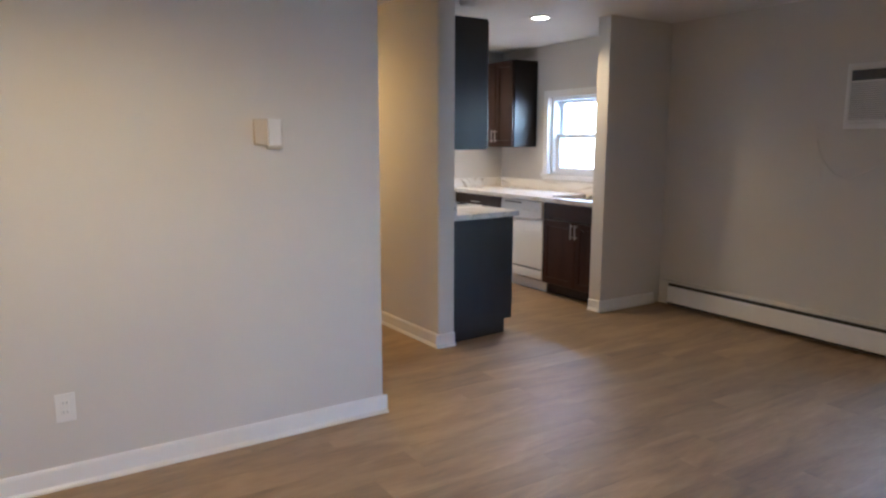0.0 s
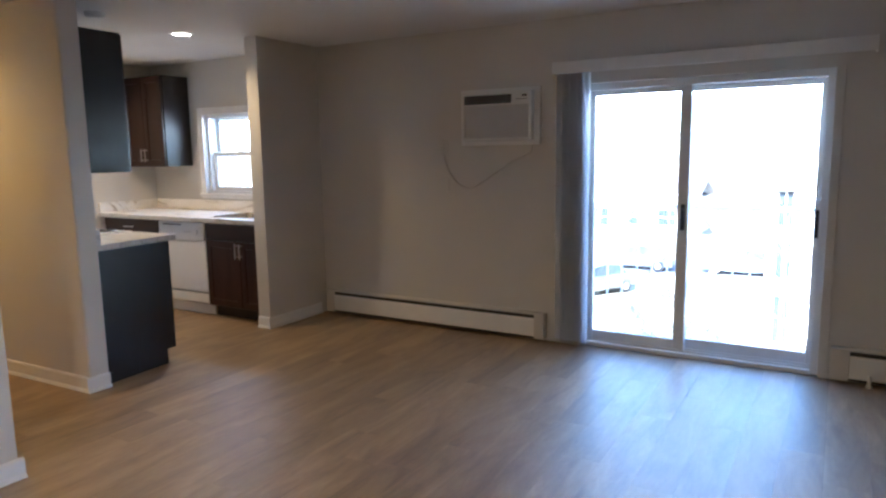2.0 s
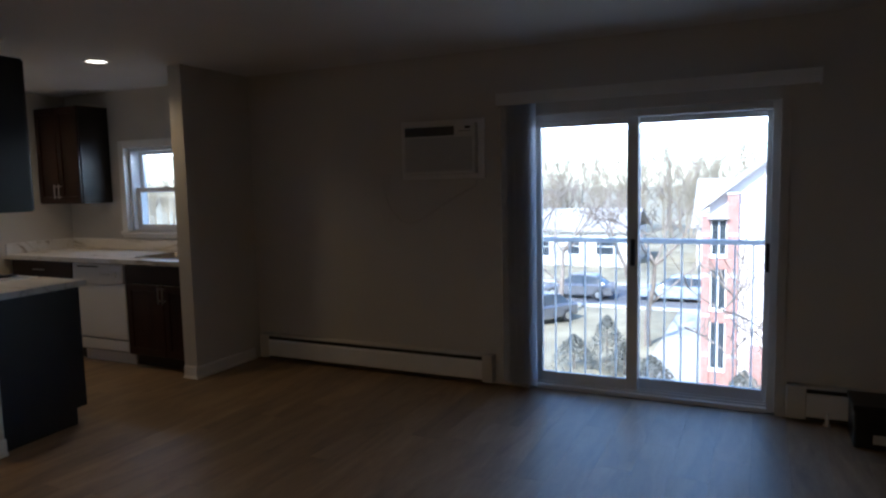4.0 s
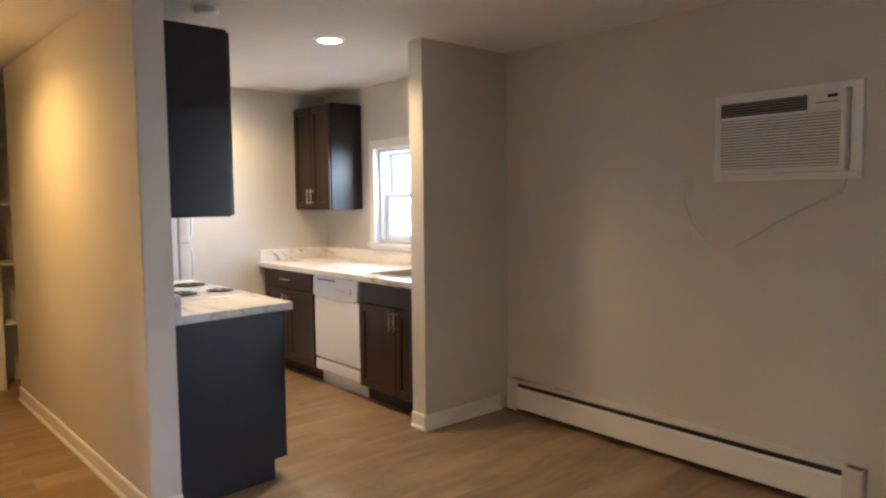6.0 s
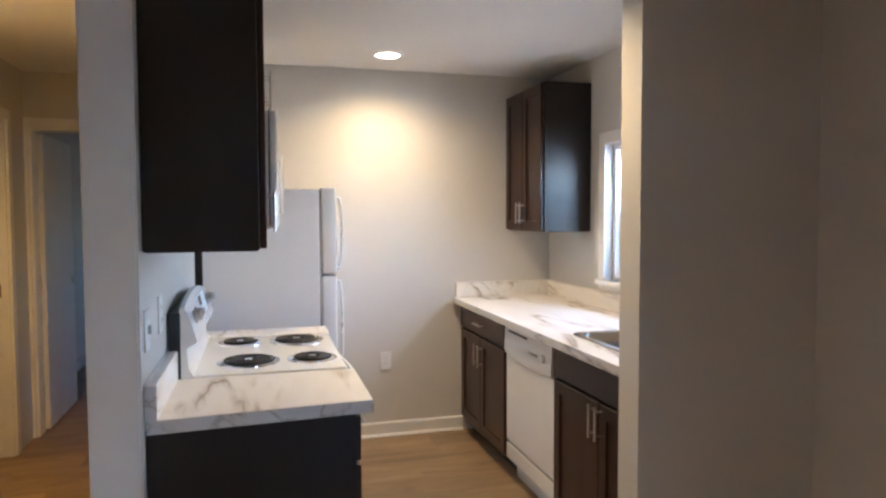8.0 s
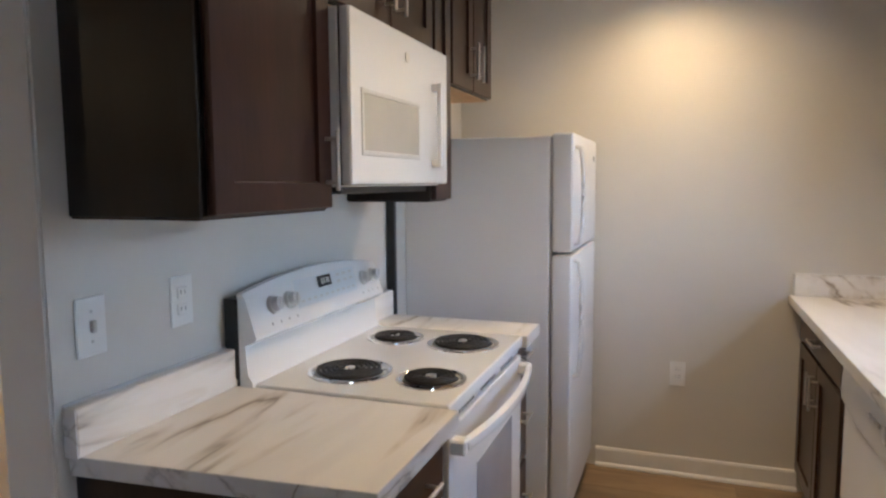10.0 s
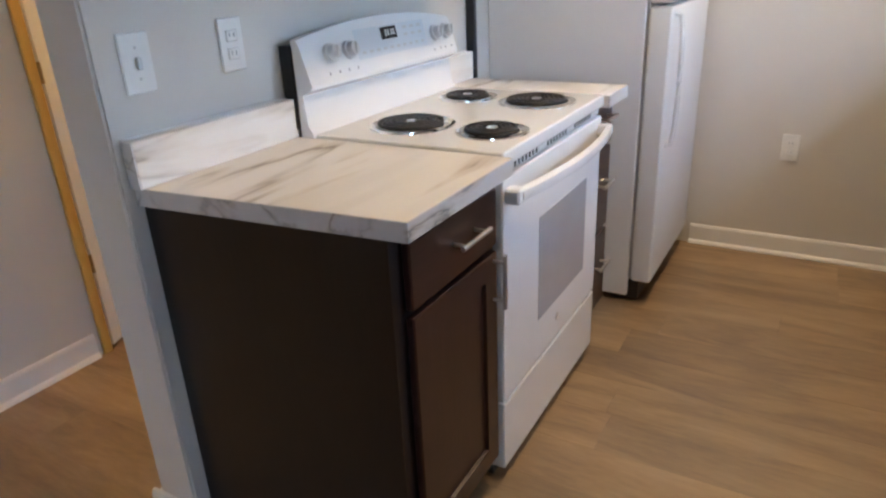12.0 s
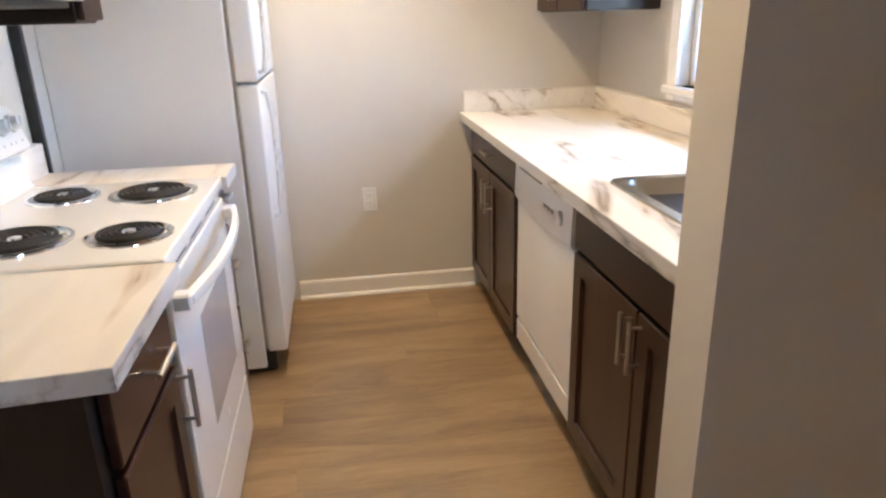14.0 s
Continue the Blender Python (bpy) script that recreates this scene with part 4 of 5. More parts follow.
for u in (4.745, 4.825, 5.275, 5.345):
    bm = bmesh.new()
    rod(bm, on_guard(u, 0.55, 0.0), on_guard(u, 0.55, 0.010), 0.025, 0.024, seg=24)
    rod(bm, on_guard(u, 0.55, 0.008), on_guard(u, 0.55, 0.026), 0.020, 0.017, seg=24)
    k = part("control_knob", bm, KNOB, rg, "brushed silver control knob", smooth=True)
    a, b = on_guard(u, 0.42, 0.027), on_guard(u, 0.68, 0.027)
    part("grip", box(bmesh.new(), a.x - 0.004, u - 0.004, a.z, b.x + 0.008, u + 0.004, b.z, bevel=0.002), PALE, k)
    for a0 in (-0.022, 0.018):
        bm = bmesh.new()
        bm.faces.new([bm.verts.new(on_guard(u + a0 + a, v, 0.0018)) for a, v in ((0, 0.14), (0.005, 0.14), (0.005, 0.20), (0, 0.20))])
        part("index_mark", bm, INK, rg)


def burner(x, y, r):
    pan = part("drip_pan", lathe(bmesh.new(), (x, y, 0), [(r + 0.017, 0.9205), (r + 0.016, 0.9265), (r + 0.008, 0.928), (r, 0.922), (r * 0.6, 0.908), (0.0, 0.906)], 40), CHROME, rg, "chrome drip pan", smooth=True)
    bm = bmesh.new()
    turns = 5 if r > 0.09 else 4
    pts = []
    n = turns * 28
    for i in range(n + 1):
        a = 2 * math.pi * turns * i / n
        rr = 0.022 + (r - 0.006 - 0.022) * i / n
        pts.append((x + rr * math.cos(a), y + rr * math.sin(a), 0.931))
    tube(bm, pts, 0.0055, seg=6)
    part("coil", bm, COIL, pan, "black coil element", smooth=True)
    bm = lathe(bmesh.new(), (x, y, 0), [(0.0, 0.935), (0.014, 0.935), (0.018, 0.928)], 20)
    for a in (0.4, 2.5, 4.6):
        box(bm, x - 0.003, y - 0.003, 0.920, x + 0.003, y + 0.003, 0.926)
        rod(bm, (x, y, 0.924), (x + r * math.cos(a), y + r * math.sin(a), 0.924), 0.0025, seg=6)
    part("support", bm, CHROME, pan, "bright centre cap and arms")


burner(3.497, 4.835, 0.098)
burner(3.455, 5.235, 0.076)
burner(3.690, 5.225, 0.098)
burner(3.730, 4.835, 0.076)
part("vent_trim", B(3.79, RY0 + 0.01, 0.862, 3.828, RY1 - 0.01, 0.884, bevel=0.002), ENAMEL, rg)
for g in range(3):
    for i in range(7):
        y = RY0 + 0.09 + g * 0.21 + i * 0.022
        part("vent_slot", B(3.826, y, 0.866, 3.8292, y + 0.010, 0.881), BLACK, rg)
bm = B(3.79, RY0 + 0.006, 0.260, 3.838, RY1 - 0.006, 0.858, bevel=0.006, seg=2)
od = part("oven_door", bm, ENAMEL, rg)
part("door_window", B(3.8365, 4.885, 0.390, 3.8395, 5.265, 0.695, bevel=0.001), OVENGLASS, od, "grey reflective oven window")
bm = bmesh.new()
hy0, hy1 = RY0 + 0.03, RY1 - 0.03
loops = []
for k in range(15):
    y = hy0 + (hy1 - hy0) * k / 14
    u = (k - 7) / 7
    xo = 3.862 + 0.034 * (1 - u * u)
    loops.append((y, [(xo, 0.800), (xo + 0.014, 0.806), (xo + 0.017, 0.818), (xo + 0.014, 0.830), (xo, 0.836), (xo - 0.006, 0.818)]))
extrude_y(bm, loops)
for y in (hy0, hy1):
    box(bm, 3.836, y - 0.02, 0.80, 3.876, y + 0.02, 0.836, bevel=0.005)
part("door_handle", bm, ENAMEL, od, "bowed white door handle", smooth=True)
part("badge", rod(bmesh.new(), (3.838, 5.037, 0.33), (3.8405, 5.037, 0.33), 0.012, seg=20), NICKEL, od)
part("storage_drawer", B(3.79, RY0 + 0.006, 0.045, 3.838, RY1 - 0.006, 0.252, bevel=0.006, seg=2), ENAMEL, rg)
for x in (3.34, 3.76):
    for y in (RY0 + 0.05, RY1 - 0.05):
        part("foot", rod(bmesh.new(), (x, y, 0.0), (x, y, 0.032), 0.016, seg=12), BLACK, rg)
# black strip in place of the shade beneath the drawer
part("base_shadow_strip", B(3.77, RY0 + 0.01, 0.012, 3.80, RY1 - 0.01, 0.044), BLACK, rg, "black strip for the shade under the range")

# ---- microwave ----
mw = thing("microwave", (3.43, 5.037, 1.42), "white over-range microwave oven under a cabinet", "microwave")
MX = 3.578
part("case", B(3.240, 4.650, 1.42, MX, 5.317, 1.832, bevel=0.004), TEXTURED, mw)
md = part("door", B(MX + 0.002, 4.650, 1.425, MX + 0.032, 5.317, 1.832, bevel=0.008, seg=2), ENAMEL, mw)
bm = bmesh.new()
for a in ((4.700, 1.495, 5.072, 1.507), (4.700, 1.642, 5.072, 1.654), (4.700, 1.507, 4.713, 1.642), (5.059, 1.507, 5.072, 1.642)):
    box(bm, MX + 0.030, a[0], a[1], MX + 0.0345, a[2], a[3], bevel=0.001)
part("window_rim", bm, PALE, md)
part("door_window", B(MX + 0.030, 4.713, 1.507, MX + 0.0335, 5.059, 1.642), MWGLASS, md, "cream meshed door window")
bm = bmesh.new()
box(bm, MX + 0.050, 5.168, 1.475, MX + 0.064, 5.194, 1.725, bevel=0.006, seg=2)
for z in (1.488, 1.712):
    box(bm, MX + 0.030, 5.172, z - 0.012, MX + 0.054, 5.190, z + 0.012, bevel=0.003)
part("handle", bm, ENAMEL, md, "white bar handle", smooth=True)
part("badge", rod(bmesh.new(), (MX + 0.031, 4.985, 1.77), (MX + 0.034, 4.985, 1.77), 0.014, seg=20), NICKEL, md, "round silver badge")
part("seam", B(MX, 4.652, 1.424, MX + 0.003, 5.315, 1.83), BLACK, mw)
part("vent_base", B(3.27, 4.70, 1.402, 3.55, 5.28, 1.421, bevel=0.004), BLACK, mw, "black filter housing underneath")

# ---- refrigerator ----
fg = thing("refrigerator", (3.58, 6.2, 0.0), "white top-freezer refrigerator standing against the end wall", "refrigerator")
FY0, FY1 = 5.835, 6.55
part("cabinet", B(3.2405, FY0, 0.03, 3.845, FY1, 1.605, bevel=0.006, seg=2), TEXTURED, fg)
part("gasket", B(3.845, FY0 + 0.012, 0.11, 3.856, FY1 - 0.012, 1.60), GREYSIDE, fg, "grey door gasket")
fz = part("freezer_door", B(3.856, FY0, 1.156, 3.935, FY1, 1.617, bevel=0.014, seg=3), TEXTURED, fg, smooth=True)
fd = part("fridge_door", B(3.856, FY0, 0.10, 3.935, FY1, 1.146, bevel=0.014, seg=3), TEXTURED, fg, smooth=True)
for d, za, zb in ((fz, 1.19, 1.56), (fd, 0.66, 1.115)):
    bm = bmesh.new()
    n = 9
    loops = [Vector((3.955 + 0.012 * (1 - ((k - 4) / 4) ** 4), FY0 + 0.05, za + (zb - za) * k / (n - 1))) for k in range(n)]
    tube(bm, [(3.93, FY0 + 0.05, za - 0.004), *loops, (3.93, FY0 + 0.05, zb + 0.004)], 0.0085, seg=10)
    part("handle", bm, ENAMEL, d, "long curved white handle", smooth=True)
part("badge", B(3.9345, FY1 - 0.12, 1.52, 3.937, FY1 - 0.08, 1.545, bevel=0.0008), GREYSIDE, fz)
part("hinge_cover", B(3.80, FY1 - 0.08, 1.605, 3.92, FY1 - 0.02, 1.625, bevel=0.005), TEXTURED, fg)
part("base_grille", B(3.80, FY0 + 0.02, 0.012, 3.885, FY1 - 0.02, 0.095, bevel=0.004), BLACK, fg, "dark base grille")
for x in (3.36, 3.80):
    for y in (FY0 + 0.06, FY1 - 0.06):
        part("foot", rod(bmesh.new(), (x, y, 0.0), (x, y, 0.032), 0.018, seg=12), BLACK, fg)

solid("corner_strip", B(3.240, 5.644, 0.0, 3.274, 5.666, 1.366, bevel=0.002), BLACK, "black vertical trim strip between worktop and refrigerator", "trim strip")

# ---- dishwasher ----
dw = thing("dishwasher", (5.17, 5.413, 0.0), "white built-in dishwasher with dial control", "dishwasher")
DY0, DY1, DX = 5.100, 5.728, 4.858
part("tub", B(DX + 0.03, DY0, 0.10, 5.47, DY1, 0.868), GREYSIDE, dw)
part("door", B(DX - 0.005, DY0 + 0.002, 0.221, DX + 0.03, DY1 - 0.002, 0.70, bevel=0.006, seg=2), ENAMEL, dw)
bm = bmesh.new()
loops = []
for k in range(13):
    y = DY0 + 0.002 + (DY1 - DY0 - 0.004) * k / 12
    u = (k - 6) / 6
    zb = 0.705 + 0.022 * u * u - 0.022
    loops.append((y, [(DX + 0.03, 0.705), (DX + 0.004, zb), (DX - 0.014, zb + 0.006), (DX - 0.018, zb + 0.02), (DX - 0.014, 0.845), (DX - 0.006, 0.862), (DX + 0.03, 0.865)]))
cp = part("control_panel", extrude_y(bm, loops), ENAMEL, dw, smooth=True)
part("vent", B(DX - 0.0185, DY0 + 0.30, 0.832, DX - 0.010, DY0 + 0.56, 0.843, bevel=0.001), BLACK, cp, "dark latch slot")
bm = rod(bmesh.new(), (DX - 0.014, DY0 + 0.10, 0.775), (DX - 0.026, DY0 + 0.10, 0.775), 0.024, 0.021, seg=24)
part("dial", bm, PLASTIC, cp, "white dial knob", smooth=True)
for i in range(3):
    part("button", B(DX - 0.022, DY0 + 0.17 + i * 0.04, 0.768, DX - 0.012, DY0 + 0.195 + i * 0.04, 0.78, bevel=0.002), PALE, cp)
part("lower_panel", B(DX - 0.004, DY0 + 0.002, 0.118, DX + 0.03, DY1 - 0.002, 0.206, bevel=0.005, seg=2), ENAMEL, dw)
part("toe_panel", B(DX + 0.06, DY0 + 0.002, 0.0, DX + 0.075, DY1 - 0.002, 0.118), ENAMEL, dw)

# ---- outside ----
GZ = -5.6
solid("ground", B(-300, -500, GZ - 0.5, 700, 500, GZ), GRASS, "dry winter lawn below the balcony", "ground", "structure")
solid("road", B(38.5, -300, GZ + 0.004, 46.0, 300, GZ + 0.02), ASPHALT, "asphalt street beyond the lawn", "road", "structure")
bm = bmesh.new()
box(bm, 38.0, -300, GZ + 0.002, 38.4, 300, GZ + 0.15, bevel=0.03)
box(bm, 46.1, -300, GZ + 0.002, 46.5, 300, GZ + 0.15, bevel=0.03)
solid("kerb", bm, WALKWAY, "pale concrete kerbs along the street", "kerb", "structure")
solid("pavement", B(18, -2.0, GZ + 0.003, 38.0, 4.2, GZ + 0.06), WALKWAY, "pale concrete drive beside the brick house", "pavement", "structure")
solid("balcony_floor", B(5.74, -1.6, -0.62, 6.84, 3.4, -0.44, bevel=0.01), CONCRETE, "weathered concrete balcony slab", "balcony", "structure")
rail = thing("balcony_railing", (6.75, 0.9, -0.44), "white painted metal balcony railing with thin balusters", "railing")
part("top_rail", B(6.725, -1.55, 0.945, 6.775, 3.35, 0.985, bevel=0.006, seg=2), ALU, rail)
part("bottom_rail", B(6.735, -1.55, -0.395, 6.765, 3.35, -0.365, bevel=0.003), ALU, rail)
bar = mesh_of("baluster", B(-0.007, -0.007, -0.365, 0.007, 0.007, 0.945, bevel=0.002), ALU)
for i in range(37):
    ob = new("baluster", bar)
    ob.parent, ob.location = rail, (0, -1.5 + 0.1325 * i - 0.9 + 0.012, 0.44)
for y in (-1.53, 0.18, 3.33):
    part("post", B(6.73, y - 0.02, -0.44, 6.77, y + 0.02, 0.945, bevel=0.003), ALU, rail)


def window_on(parent, x, ya, yb, za, zb, frame_mat):
    """A house window facing the flat: frame, dark pane, meeting rail."""
    bm = bmesh.new()
    for a in ((ya - 0.1, za - 0.1, ya, zb + 0.1), (yb, za - 0.1, yb + 0.1, zb + 0.1), (ya, zb, yb, zb + 0.1), (ya, za - 0.1, yb, za), (ya, (za + zb) / 2 - 0.03, yb, (za + zb) / 2 + 0.03)):
        box(bm, x - 0.08, a[0], a[1], x + 0.02, a[2], a[3])
    w = part("window", bm, frame_mat, parent)
    part("pane", B(x - 0.03, ya, za, x - 0.01, yb, zb), WINDARK, w)


def house(name, x0, x1, ya, yb, eave, ridge, mat, label, windows, along="x", roof_over=0.4):
    """A gabled house; the ridge runs along x or y."""
    t = thing(name, ((x0 + x1) / 2, (ya + yb) / 2, GZ), label, "house")
    bm = bmesh.new()
    box(bm, x0, ya, GZ, x1, yb, eave)
    if along == "x":
        ym = (ya + yb) / 2
        v = [bm.verts.new(p) for p in ((x0, ya, eave), (x0, yb, eave), (x0, ym, ridge), (x1, ya, eave), (x1, yb, eave), (x1, ym, ridge))]
        bm.faces.new((v[0], v[1], v[2]))
        bm.faces.new((v[4], v[3], v[5]))
    part("wall", bm, mat, t)
    bm = bmesh.new()
    o = roof_over
    if along == "x":
        ym, k = (ya + yb) / 2, (ridge - eave) / ((yb - ya) / 2)
        for s, ye in ((-1, ya), (1, yb)):
            a = [(x0 - o, ym, ridge), (x1 + o, ym, ridge), (x1 + o, ye + s * o, eave - k * o), (x0 - o, ye + s * o, eave - k * o)]
            lo = [bm.verts.new(p) for p in a]
            hi = [bm.verts.new((p[0], p[1], p[2] + 0.22)) for p in a]
            bm.faces.new(lo)
            bm.faces.new(hi)
            for q in range(4):
                bm.faces.new((lo[q], lo[(q + 1) % 4], hi[(q + 1) % 4], hi[q]))
    else:
        xm, k = (x0 + x1) / 2, (ridge - eave) / ((x1 - x0) / 2)
        for s, xe in ((-1, x0), (1, x1)):
            a = [(xm, ya - o, ridge), (xm, yb + o, ridge), (xe + s * o, yb + o, eave - k * o), (xe + s * o, ya - o, eave - k * o)]
            lo = [bm.verts.new(p) for p in a]
            hi = [bm.verts.new((p[0], p[1], p[2] + 0.22)) for p in a]
            bm.faces.new(lo)
            bm.faces.new(hi)
            for q in range(4):
                bm.faces.new((lo[q], lo[(q + 1) % 4], hi[(q + 1) % 4], hi[q]))
    bmesh.ops.recalc_face_normals(bm, faces=bm.faces[:])
    part("roof", bm, SHINGLE, t)
    for w in windows:
        window_on(t, x0, *w, TRIM)
    return t


h1 = house("brick_house", 25.0, 36.0, -7.0, 1.9, 0.6, 4.2, SIDING, "pinkish white gabled house with red brick corner piers",
           [(-3.2, -2.0, -1.2, 0.3), (-5.4, -4.3, -1.2, 0.3), (-3.2, -2.0, -4.3, -2.8)])
for ya, yb, zt in ((1.0, 1.34, 0.9), (1.86, 2.1, 0.2)):
    pier = part("brick_pier", B(24.66, ya, GZ, 25.05, yb, zt), BRICK, h1, "red brick pier")
    part("cap_stone", B(24.62, ya - 0.04, zt, 25.09, yb + 0.04, zt + 0.1, bevel=0.02), WALKWAY, pier)
    for k in range(4):
        za = GZ + 1.1 + k * 1.35
        if za < zt - 0.4:
            part("stone_band", B(24.64, ya - 0.02, za, 24.70, yb + 0.02, za + 0.12), WALKWAY, pier)
# stair bay between the piers: glazed storeys, brick spandrels and pale sills, under a small dark gable
for k, (za, zb) in enumerate(((-4.9, -3.35), (-2.85, -1.55), (-1.05, 0.05))):
    bay = part("bay_window", B(24.82, 1.34, za, 24.95, 1.86, zb), WINDARK, h1, "dark glazed stair bay between the piers")
    for yy in (1.36, 1.59, 1.82):
        part("mullion", B(24.79, yy - 0.02, za, 24.83, yy + 0.02, zb), TRIM, bay)
    part("sill", B(24.74, 1.34, za - 0.12, 24.96, 1.86, za), TRIM, bay)
for za, zb in ((-5.6, -5.02), (-3.35, -2.97), (-1.55, -1.17)):
    part("spandrel", B(24.80, 1.34, za, 24.97, 1.86, zb), BRICK, h1, "red brick spandrel")
bm = bmesh.new()
for x in (24.55, 25.0):
    for y, z in ((1.25, 0.12), (1.95, 0.12), (1.6, 0.42)):
        bm.verts.new((x, y, z))
bm.verts.ensure_lookup_table()
for f in ((0, 1, 2), (5, 4, 3), (0, 3, 4, 1), (1, 4, 5, 2), (2, 5, 3, 0)):
    bm.faces.new([bm.verts[q] for q in f])
part("porch_gable", bm, SHINGLE, h1, "small dark gable over the stair bay")
part("garden_shed", B(23.6, -0.9, GZ, 24.7, 0.6, -4.0, bevel=0.02), BRICK, h1, "low brick bin store")
house("far_house", 56, 65, 10.0, 20.0, -2.6, -1.2, PALESIDE, "cream house with grey roof across the street",
      [(11.2, 12.6, -4.6, -3.3), (14.0, 15.0, -4.6, -3.3), (16.6, 18.4, -4.8, -3.3)], along="y")
house("far_house", 58, 68, -6.0, 5.0, -2.2, 1.2, SIDING, "pale gabled house across the street",
      [(-3.6, -2.4, -4.6, -3.2), (1.0, 2.2, -4.6, -3.2)], along="y")
house("far_house", 62, 72, 24.0, 36.0, -1.8, 1.8, PALESIDE, "cream two-storey house farther along the street",
      [(26.0, 27.2, -4.6, -3.2), (31.0, 32.2, -4.6, -3.2)], along="y")
house("far_house", 54, 63, -22.0, -10.0, -1.4, 2.4, PALESIDE, "cream house beyond the brick house",
      [(-18.0, -16.8, -4.6, -3.2), (-14.0, -12.8, -4.6, -3.2)], along="y")


def car(x, y, turn, paint, label):
    """A parked saloon car, nose along its own y axis."""
    t = thing("parked_car", (x, y, GZ + 0.02), label, "car", "parked cars")
    o = Vector((x, y, GZ + 0.02))

    def skin(sections, mat, name, parent, lab=""):
        bm = bmesh.new()
        rings = [[bm.verts.new(o + Vector(p)) for p in s] for s in sections]
        n = len(rings[0])
        for a, b in zip(rings, rings[1:]):
            for k in range(n):
                bm.faces.new((a[k], a[(k + 1) % n], b[(k + 1) % n], b[k]))
        bm.faces.new(rings[0])
        bm.faces.new(list(reversed(rings[-1])))
        bmesh.ops.recalc_face_normals(bm, faces=bm.faces[:])
        return part(name, bm, mat, parent, lab, smooth=True)
    body = []
    for yy, w, z0, z1 in ((-2.2, 0.70, 0.35, 0.75), (-2.1, 0.82, 0.25, 0.88), (-1.2, 0.88, 0.22, 0.95), (0.6, 0.88, 0.22, 0.93), (1.5, 0.85, 0.24, 0.82), (2.1, 0.76, 0.28, 0.68), (2.2, 0.62, 0.36, 0.58)):
        body.append([(-w, yy, z0 + 0.08), (-w + 0.08, yy, z0), (w - 0.08, yy, z0), (w, yy, z0 + 0.08), (w, yy, z1 - 0.12), (w - 0.12, yy, z1), (-w + 0.12, yy, z1), (-w, yy, z1 - 0.12)])
    b = skin(body, paint, "body", t)
    cab = []
    for yy, w, z1 in ((-1.75, 0.66, 0.92), (-1.15, 0.62, 1.36), (-0.2, 0.62, 1.45), (0.35, 0.62, 1.38), (1.05, 0.68, 0.92)):
        cab.append([(-w - 0.12, yy, 0.86), (w + 0.12, yy, 0.86), (w, yy, z1 - 0.03), (w - 0.1, yy, z1), (-w + 0.1, yy, z1), (-w, yy, z1 - 0.03)])
    skin(cab, WINDARK, "cabin_glass", t, "dark window glass")
    skin([[(-0.60, yy, z), (0.60, yy, z), (0.58, yy, z + 0.03), (-0.58, yy, z + 0.03)] for yy, z in ((-1.2, 1.35), (-0.2, 1.44), (0.4, 1.37))], paint, "roof", t)
    for sx in (-0.80, 0.80):
        for sy in (-1.35, 1.4):
            w = part("wheel", rod(bmesh.new(), o + Vector((sx - 0.1, sy, 0.31)), o + Vector((sx + 0.1, sy, 0.31)), 0.31, seg=20), RUBBER, t, "black tyre")
            part("rim", rod(bmesh.new(), o + Vector((sx - 0.105, sy, 0.31)), o + Vector((sx + 0.105, sy, 0.31)), 0.19, seg=16), NICKEL, w)
    t.rotation_euler = (0, 0, radians(turn))
    return t


car(41.5, 4.6, 4, CARBLUE, "silver-blue parked car on the street")
car(41.0, 10.3, 0, CARDARK, "dark grey parked car on the street")
car(40.8, 15.4, 0, CARBLUE, "silver-blue parked car farther along the street")
car(33.0, 10.5, 60, CARDARK, "dark grey parked car at the lawn's edge")


def tree(x, y, h, seed, r=0.16, label="bare leafless tree with spreading branches"):
    """A bare winter tree: tapered trunk, limbs forking into many twigs."""
    rnd = random.Random(seed)
    t = thing("tree", (x, y, GZ), label, "tree", "bare trees")
    trunk, twigs = bmesh.new(), bmesh.new()

    def grow(p, d, length, rad, level):
        n = 4
        pts, rs = [p], [rad]
        for k in range(n):
            d = (d + Vector((rnd.uniform(-0.22, 0.22), rnd.uniform(-0.22, 0.22), rnd.uniform(-0.05, 0.14)))).normalized()
            p = p + d * (length / n)
            pts.append(p)
            rs.append(max(0.016, rad * (1 - 0.5 * (k + 1) / n)))
        tube(trunk if level < 2 else twigs, pts, rs, seg=7 if level < 2 else 4)
        if level < 4:
            for k in range(3 if level else 5):
                q = pts[rnd.randint(2, n)]
                a = rnd.uniform(0, 2 * math.pi)
                side = Vector((math.cos(a), math.sin(a), rnd.uniform(0.0, 0.5)))
                grow(q, (d * 0.55 + side * 0.75).normalized(), length * rnd.uniform(0.55, 0.75), rs[-1] * rnd.uniform(0.6, 0.85), level + 1)
    grow(Vector((x, y, GZ - 0.05)), Vector((rnd.uniform(-0.08, 0.08), rnd.uniform(-0.08, 0.08), 1)), h * 0.42, r, 0)
    part("trunk", trunk, BARK, t, smooth=True)
    part("crown", twigs, BARK, t, "many fine bare twigs")


tree(30.0, 4.6, 9.0, 3)
tree(34.5, 9.5, 8.5, 5)
tree(50.0, 9.0, 9.0, 8)
tree(50.5, 16.0, 9.5, 11)
tree(49.0, 21.0, 8.5, 14)
tree(16.5, -0.4, 8.0, 17, 0.10)
tree(28.0, 12.5, 9.0, 21, 0.14)
tree(52.0, 2.5, 8.0, 25)


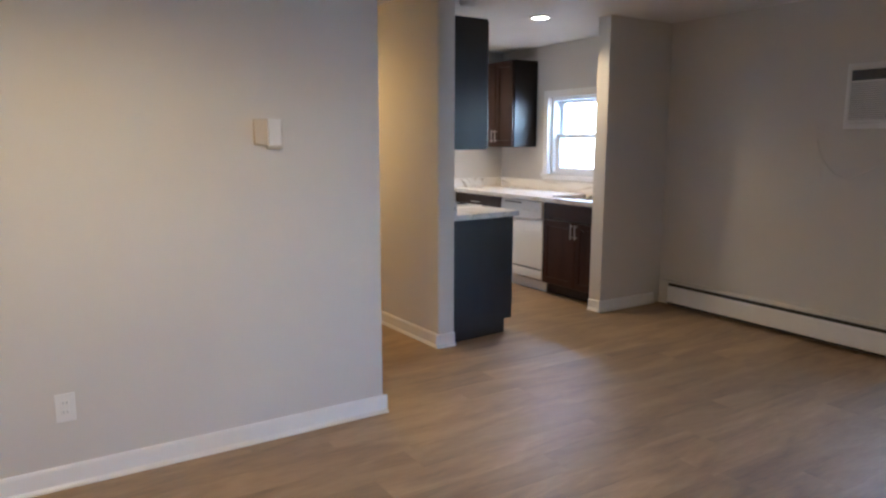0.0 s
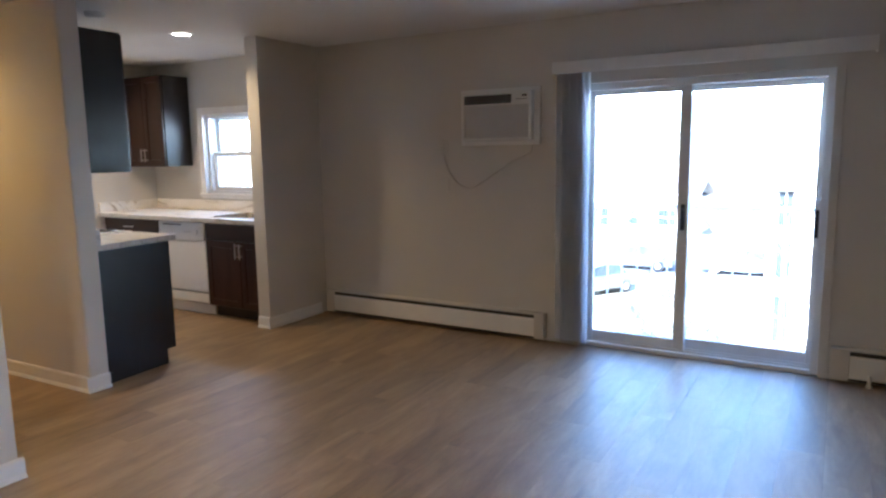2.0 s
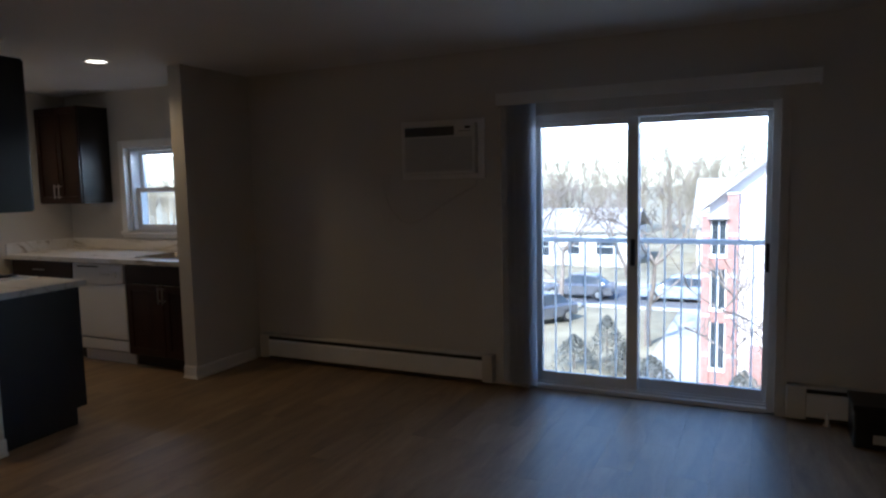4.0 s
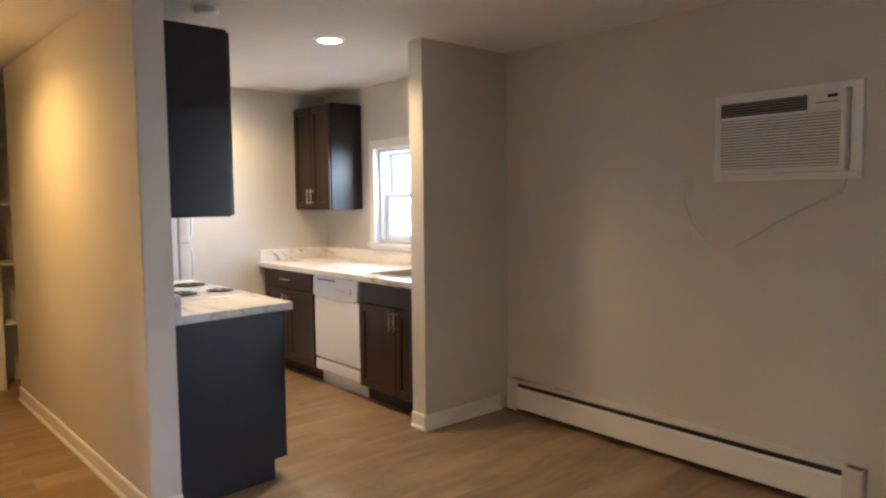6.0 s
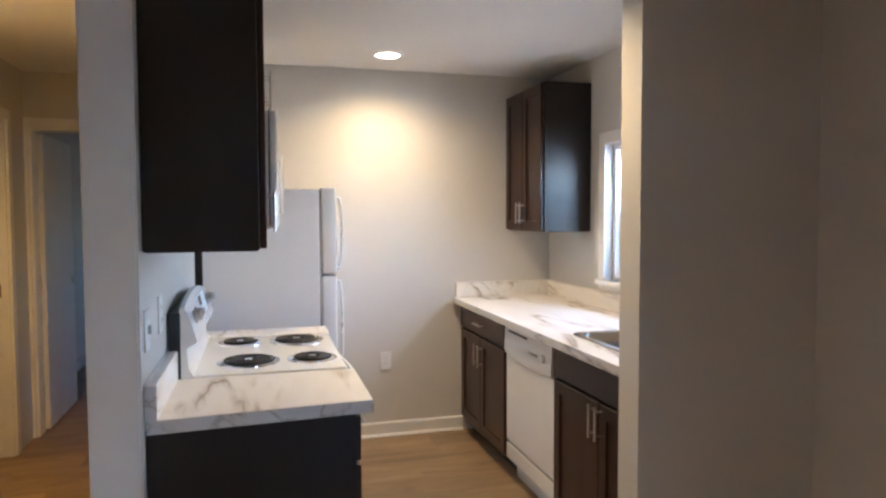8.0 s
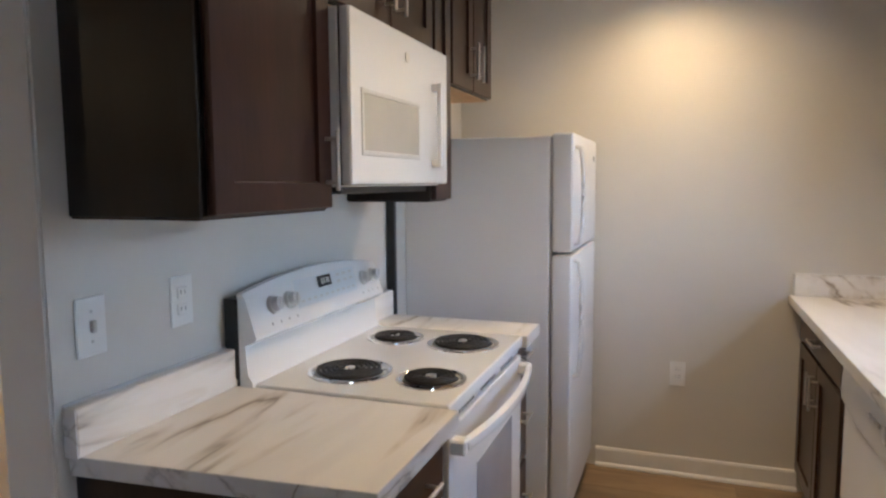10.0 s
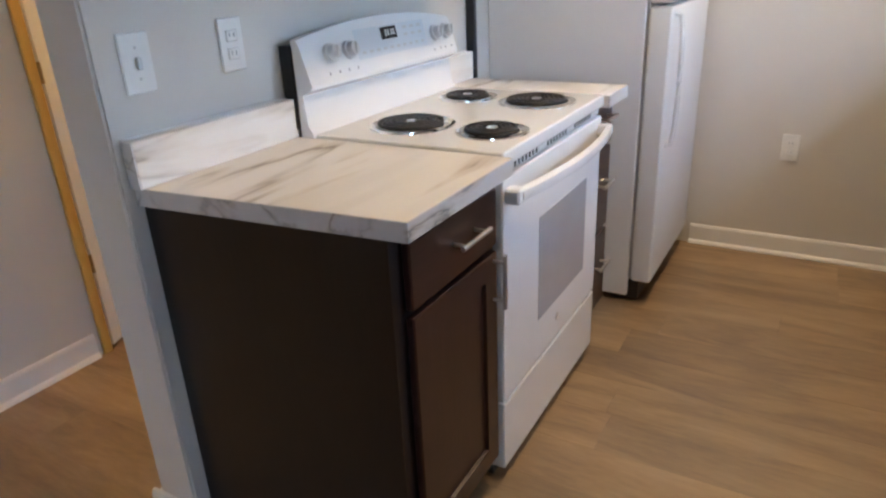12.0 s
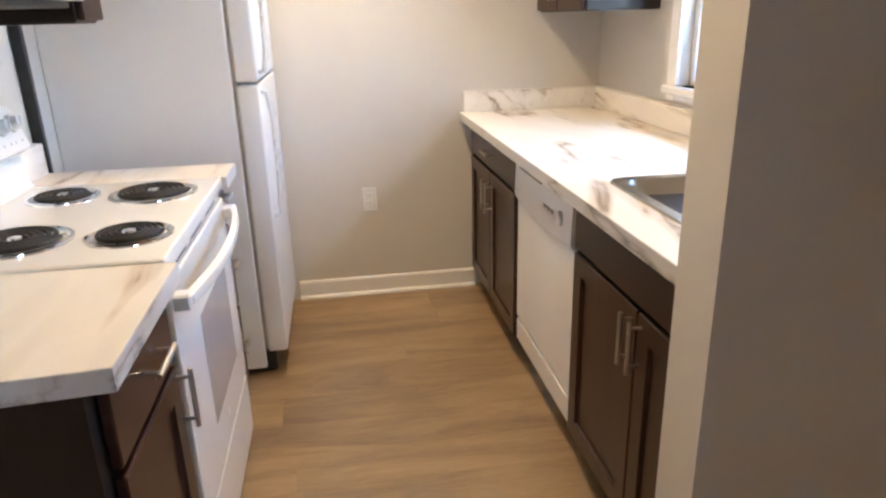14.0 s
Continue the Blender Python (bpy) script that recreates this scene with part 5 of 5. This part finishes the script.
def shrub(x, y, h, r, seed):
    """An evergreen shrub of many small sprays round a stem."""
    rnd = random.Random(seed)
    t = thing("shrub", (x, y, GZ), "grey-green conical evergreen shrub on the lawn", "shrub", "shrubs")
    part("stem", rod(bmesh.new(), (x, y, GZ - 0.02), (x, y, GZ + h * 0.8), 0.05, 0.02, seg=7), BARK, t)
    verts, faces = [], []
    for i in range(2200):
        u = rnd.random() ** 0.8
        rr = r * (1 - u) ** 0.7 * rnd.uniform(0.55, 1.1)
        a = rnd.uniform(0, 2 * math.pi)
        c = Vector((rr * math.cos(a), rr * math.sin(a), 0.1 + h * u))
        s = rnd.uniform(0.04, 0.11)
        d1 = Vector((rnd.uniform(-1, 1), rnd.uniform(-1, 1), rnd.uniform(-0.3, 1))).normalized() * s
        d2 = Vector((rnd.uniform(-1, 1), rnd.uniform(-1, 1), rnd.uniform(-0.5, 0.5))).normalized() * s * 0.5
        k = len(verts)
        verts += [c - d2, c + d2, c + d1]
        faces.append((k, k + 1, k + 2))
    me = bpy.data.meshes.new("foliage")
    me.from_pydata([tuple(v) for v in verts], [], faces)
    me.materials.append(NEEDLE)
    ob = new("foliage", me)
    ob.parent = t


shrub(26.0, 5.5, 1.9, 1.0, 2)
shrub(25.4, 6.6, 1.2, 1.0, 4)
shrub(25.2, 4.7, 1.1, 0.9, 6)
shrub(24.0, 3.6, 1.0, 0.9, 7)
shrub(22.8, 0.7, 1.1, 0.8, 9)

# far bare woods behind the houses: trunks with fans of fine twigs
rnd = random.Random(77)
wv, wf = [], []


def sliver(p, q, w):
    k = len(wv)
    wv.extend([(p[0], p[1] - w, p[2]), (p[0], p[1] + w, p[2]), q])
    wf.append((k, k + 1, k + 2))


for i in range(240):
    wx, wy = rnd.uniform(76, 100), rnd.uniform(-70, 110)
    top = rnd.uniform(7.5, 12.5)
    sliver((wx, wy, GZ), (wx, wy + rnd.uniform(-0.8, 0.8), GZ + top), 0.16)
    for k in range(16):
        h = top * rnd.uniform(0.22, 0.75)
        a, reach = rnd.uniform(-1.0, 1.0), top * rnd.uniform(0.18, 0.36)
        tip = (wx + rnd.uniform(-1, 1), wy + reach * math.sin(a), GZ + h + reach * math.cos(a))
        sliver((wx, wy, GZ + h), tip, 0.07)
        for q in range(9):
            u = rnd.uniform(0.3, 1.0)
            c = (wx, wy + (tip[1] - wy) * u, GZ + h + (tip[2] - GZ - h) * u)
            b2, r2 = a + rnd.uniform(-0.9, 0.9), rnd.uniform(0.5, 1.5)
            sliver(c, (wx + rnd.uniform(-0.4, 0.4), c[1] + r2 * math.sin(b2), c[2] + r2 * math.cos(b2)), 0.05)
me = bpy.data.meshes.new("far_woods")
me.from_pydata(wv, [], wf)
me.materials.append(FARWOOD)
tagged(new("far_woods", me), "pale bare winter woods behind the houses", "woods", kind="stuff")

# ---- floor planks ----
floor = solid("floor", B(-1.6, -2.4, -0.11, 5.52, 7.5, -0.006), KICK, "grey-brown wood-look vinyl plank floor", "floor", "structure")
solid("threshold_slab", B(5.52, -2.4, -0.11, 5.74, 4.395, -0.006), CONCRETE, "concrete slab edge under the outer wall", "slab", "structure")
PW, PL = 0.1825, 1.222
cut = {}
rows_rnd = random.Random(12)
extra_v, extra_f = [], []
named = 0
y = -2.4
while y < 7.5:
    w = min(PW, 7.5 - y)
    x = -1.6 - rows_rnd.uniform(0.05, 0.95) * PL
    while x < 5.52:
        a, b = max(x, -1.6), min(x + PL, 5.52)
        if b - a > 0.02:
            key = (round(b - a, 3), round(w, 3))
            near = b > 0.4 and y > -1.2 and named < 296
            if near:
                if key not in cut:
                    L, W = b - a, w
                    cut[key] = mesh_of("plank", box(bmesh.new(), -L / 2 + 0.0004, -W / 2 + 0.0004, -0.006, L / 2 - 0.0004, W / 2 - 0.0004, 0.0), PLANK)
                ob = new("plank", cut[key])
                ob.parent = floor
                ob.location = Vector(((a + b) / 2, y + w / 2, 0)) - ORIGIN["floor"]
                named += 1
            else:
                k = len(extra_v)
                extra_v += [(a + 0.001, y + 0.001, 0), (b - 0.001, y + 0.001, 0), (b - 0.001, y + w - 0.001, 0), (a + 0.001, y + w - 0.001, 0)]
                extra_f.append((k, k + 1, k + 2, k + 3))
        x += PL
    y += PW
me = bpy.data.meshes.new("far_planks")
me.from_pydata(extra_v, [], extra_f)
me.materials.append(PLANK)
far = tagged(new("far_planks", me), "grey-brown vinyl planks in the far part of the room", kind="stuff")
far.parent, far.location = floor, -ORIGIN["floor"]
solid("floor_bedroom", B(1.82, 7.5, -0.11, 5.0, 11.06, 0.0), PLANK, "grey-brown vinyl plank bedroom floor", "floor", "structure")
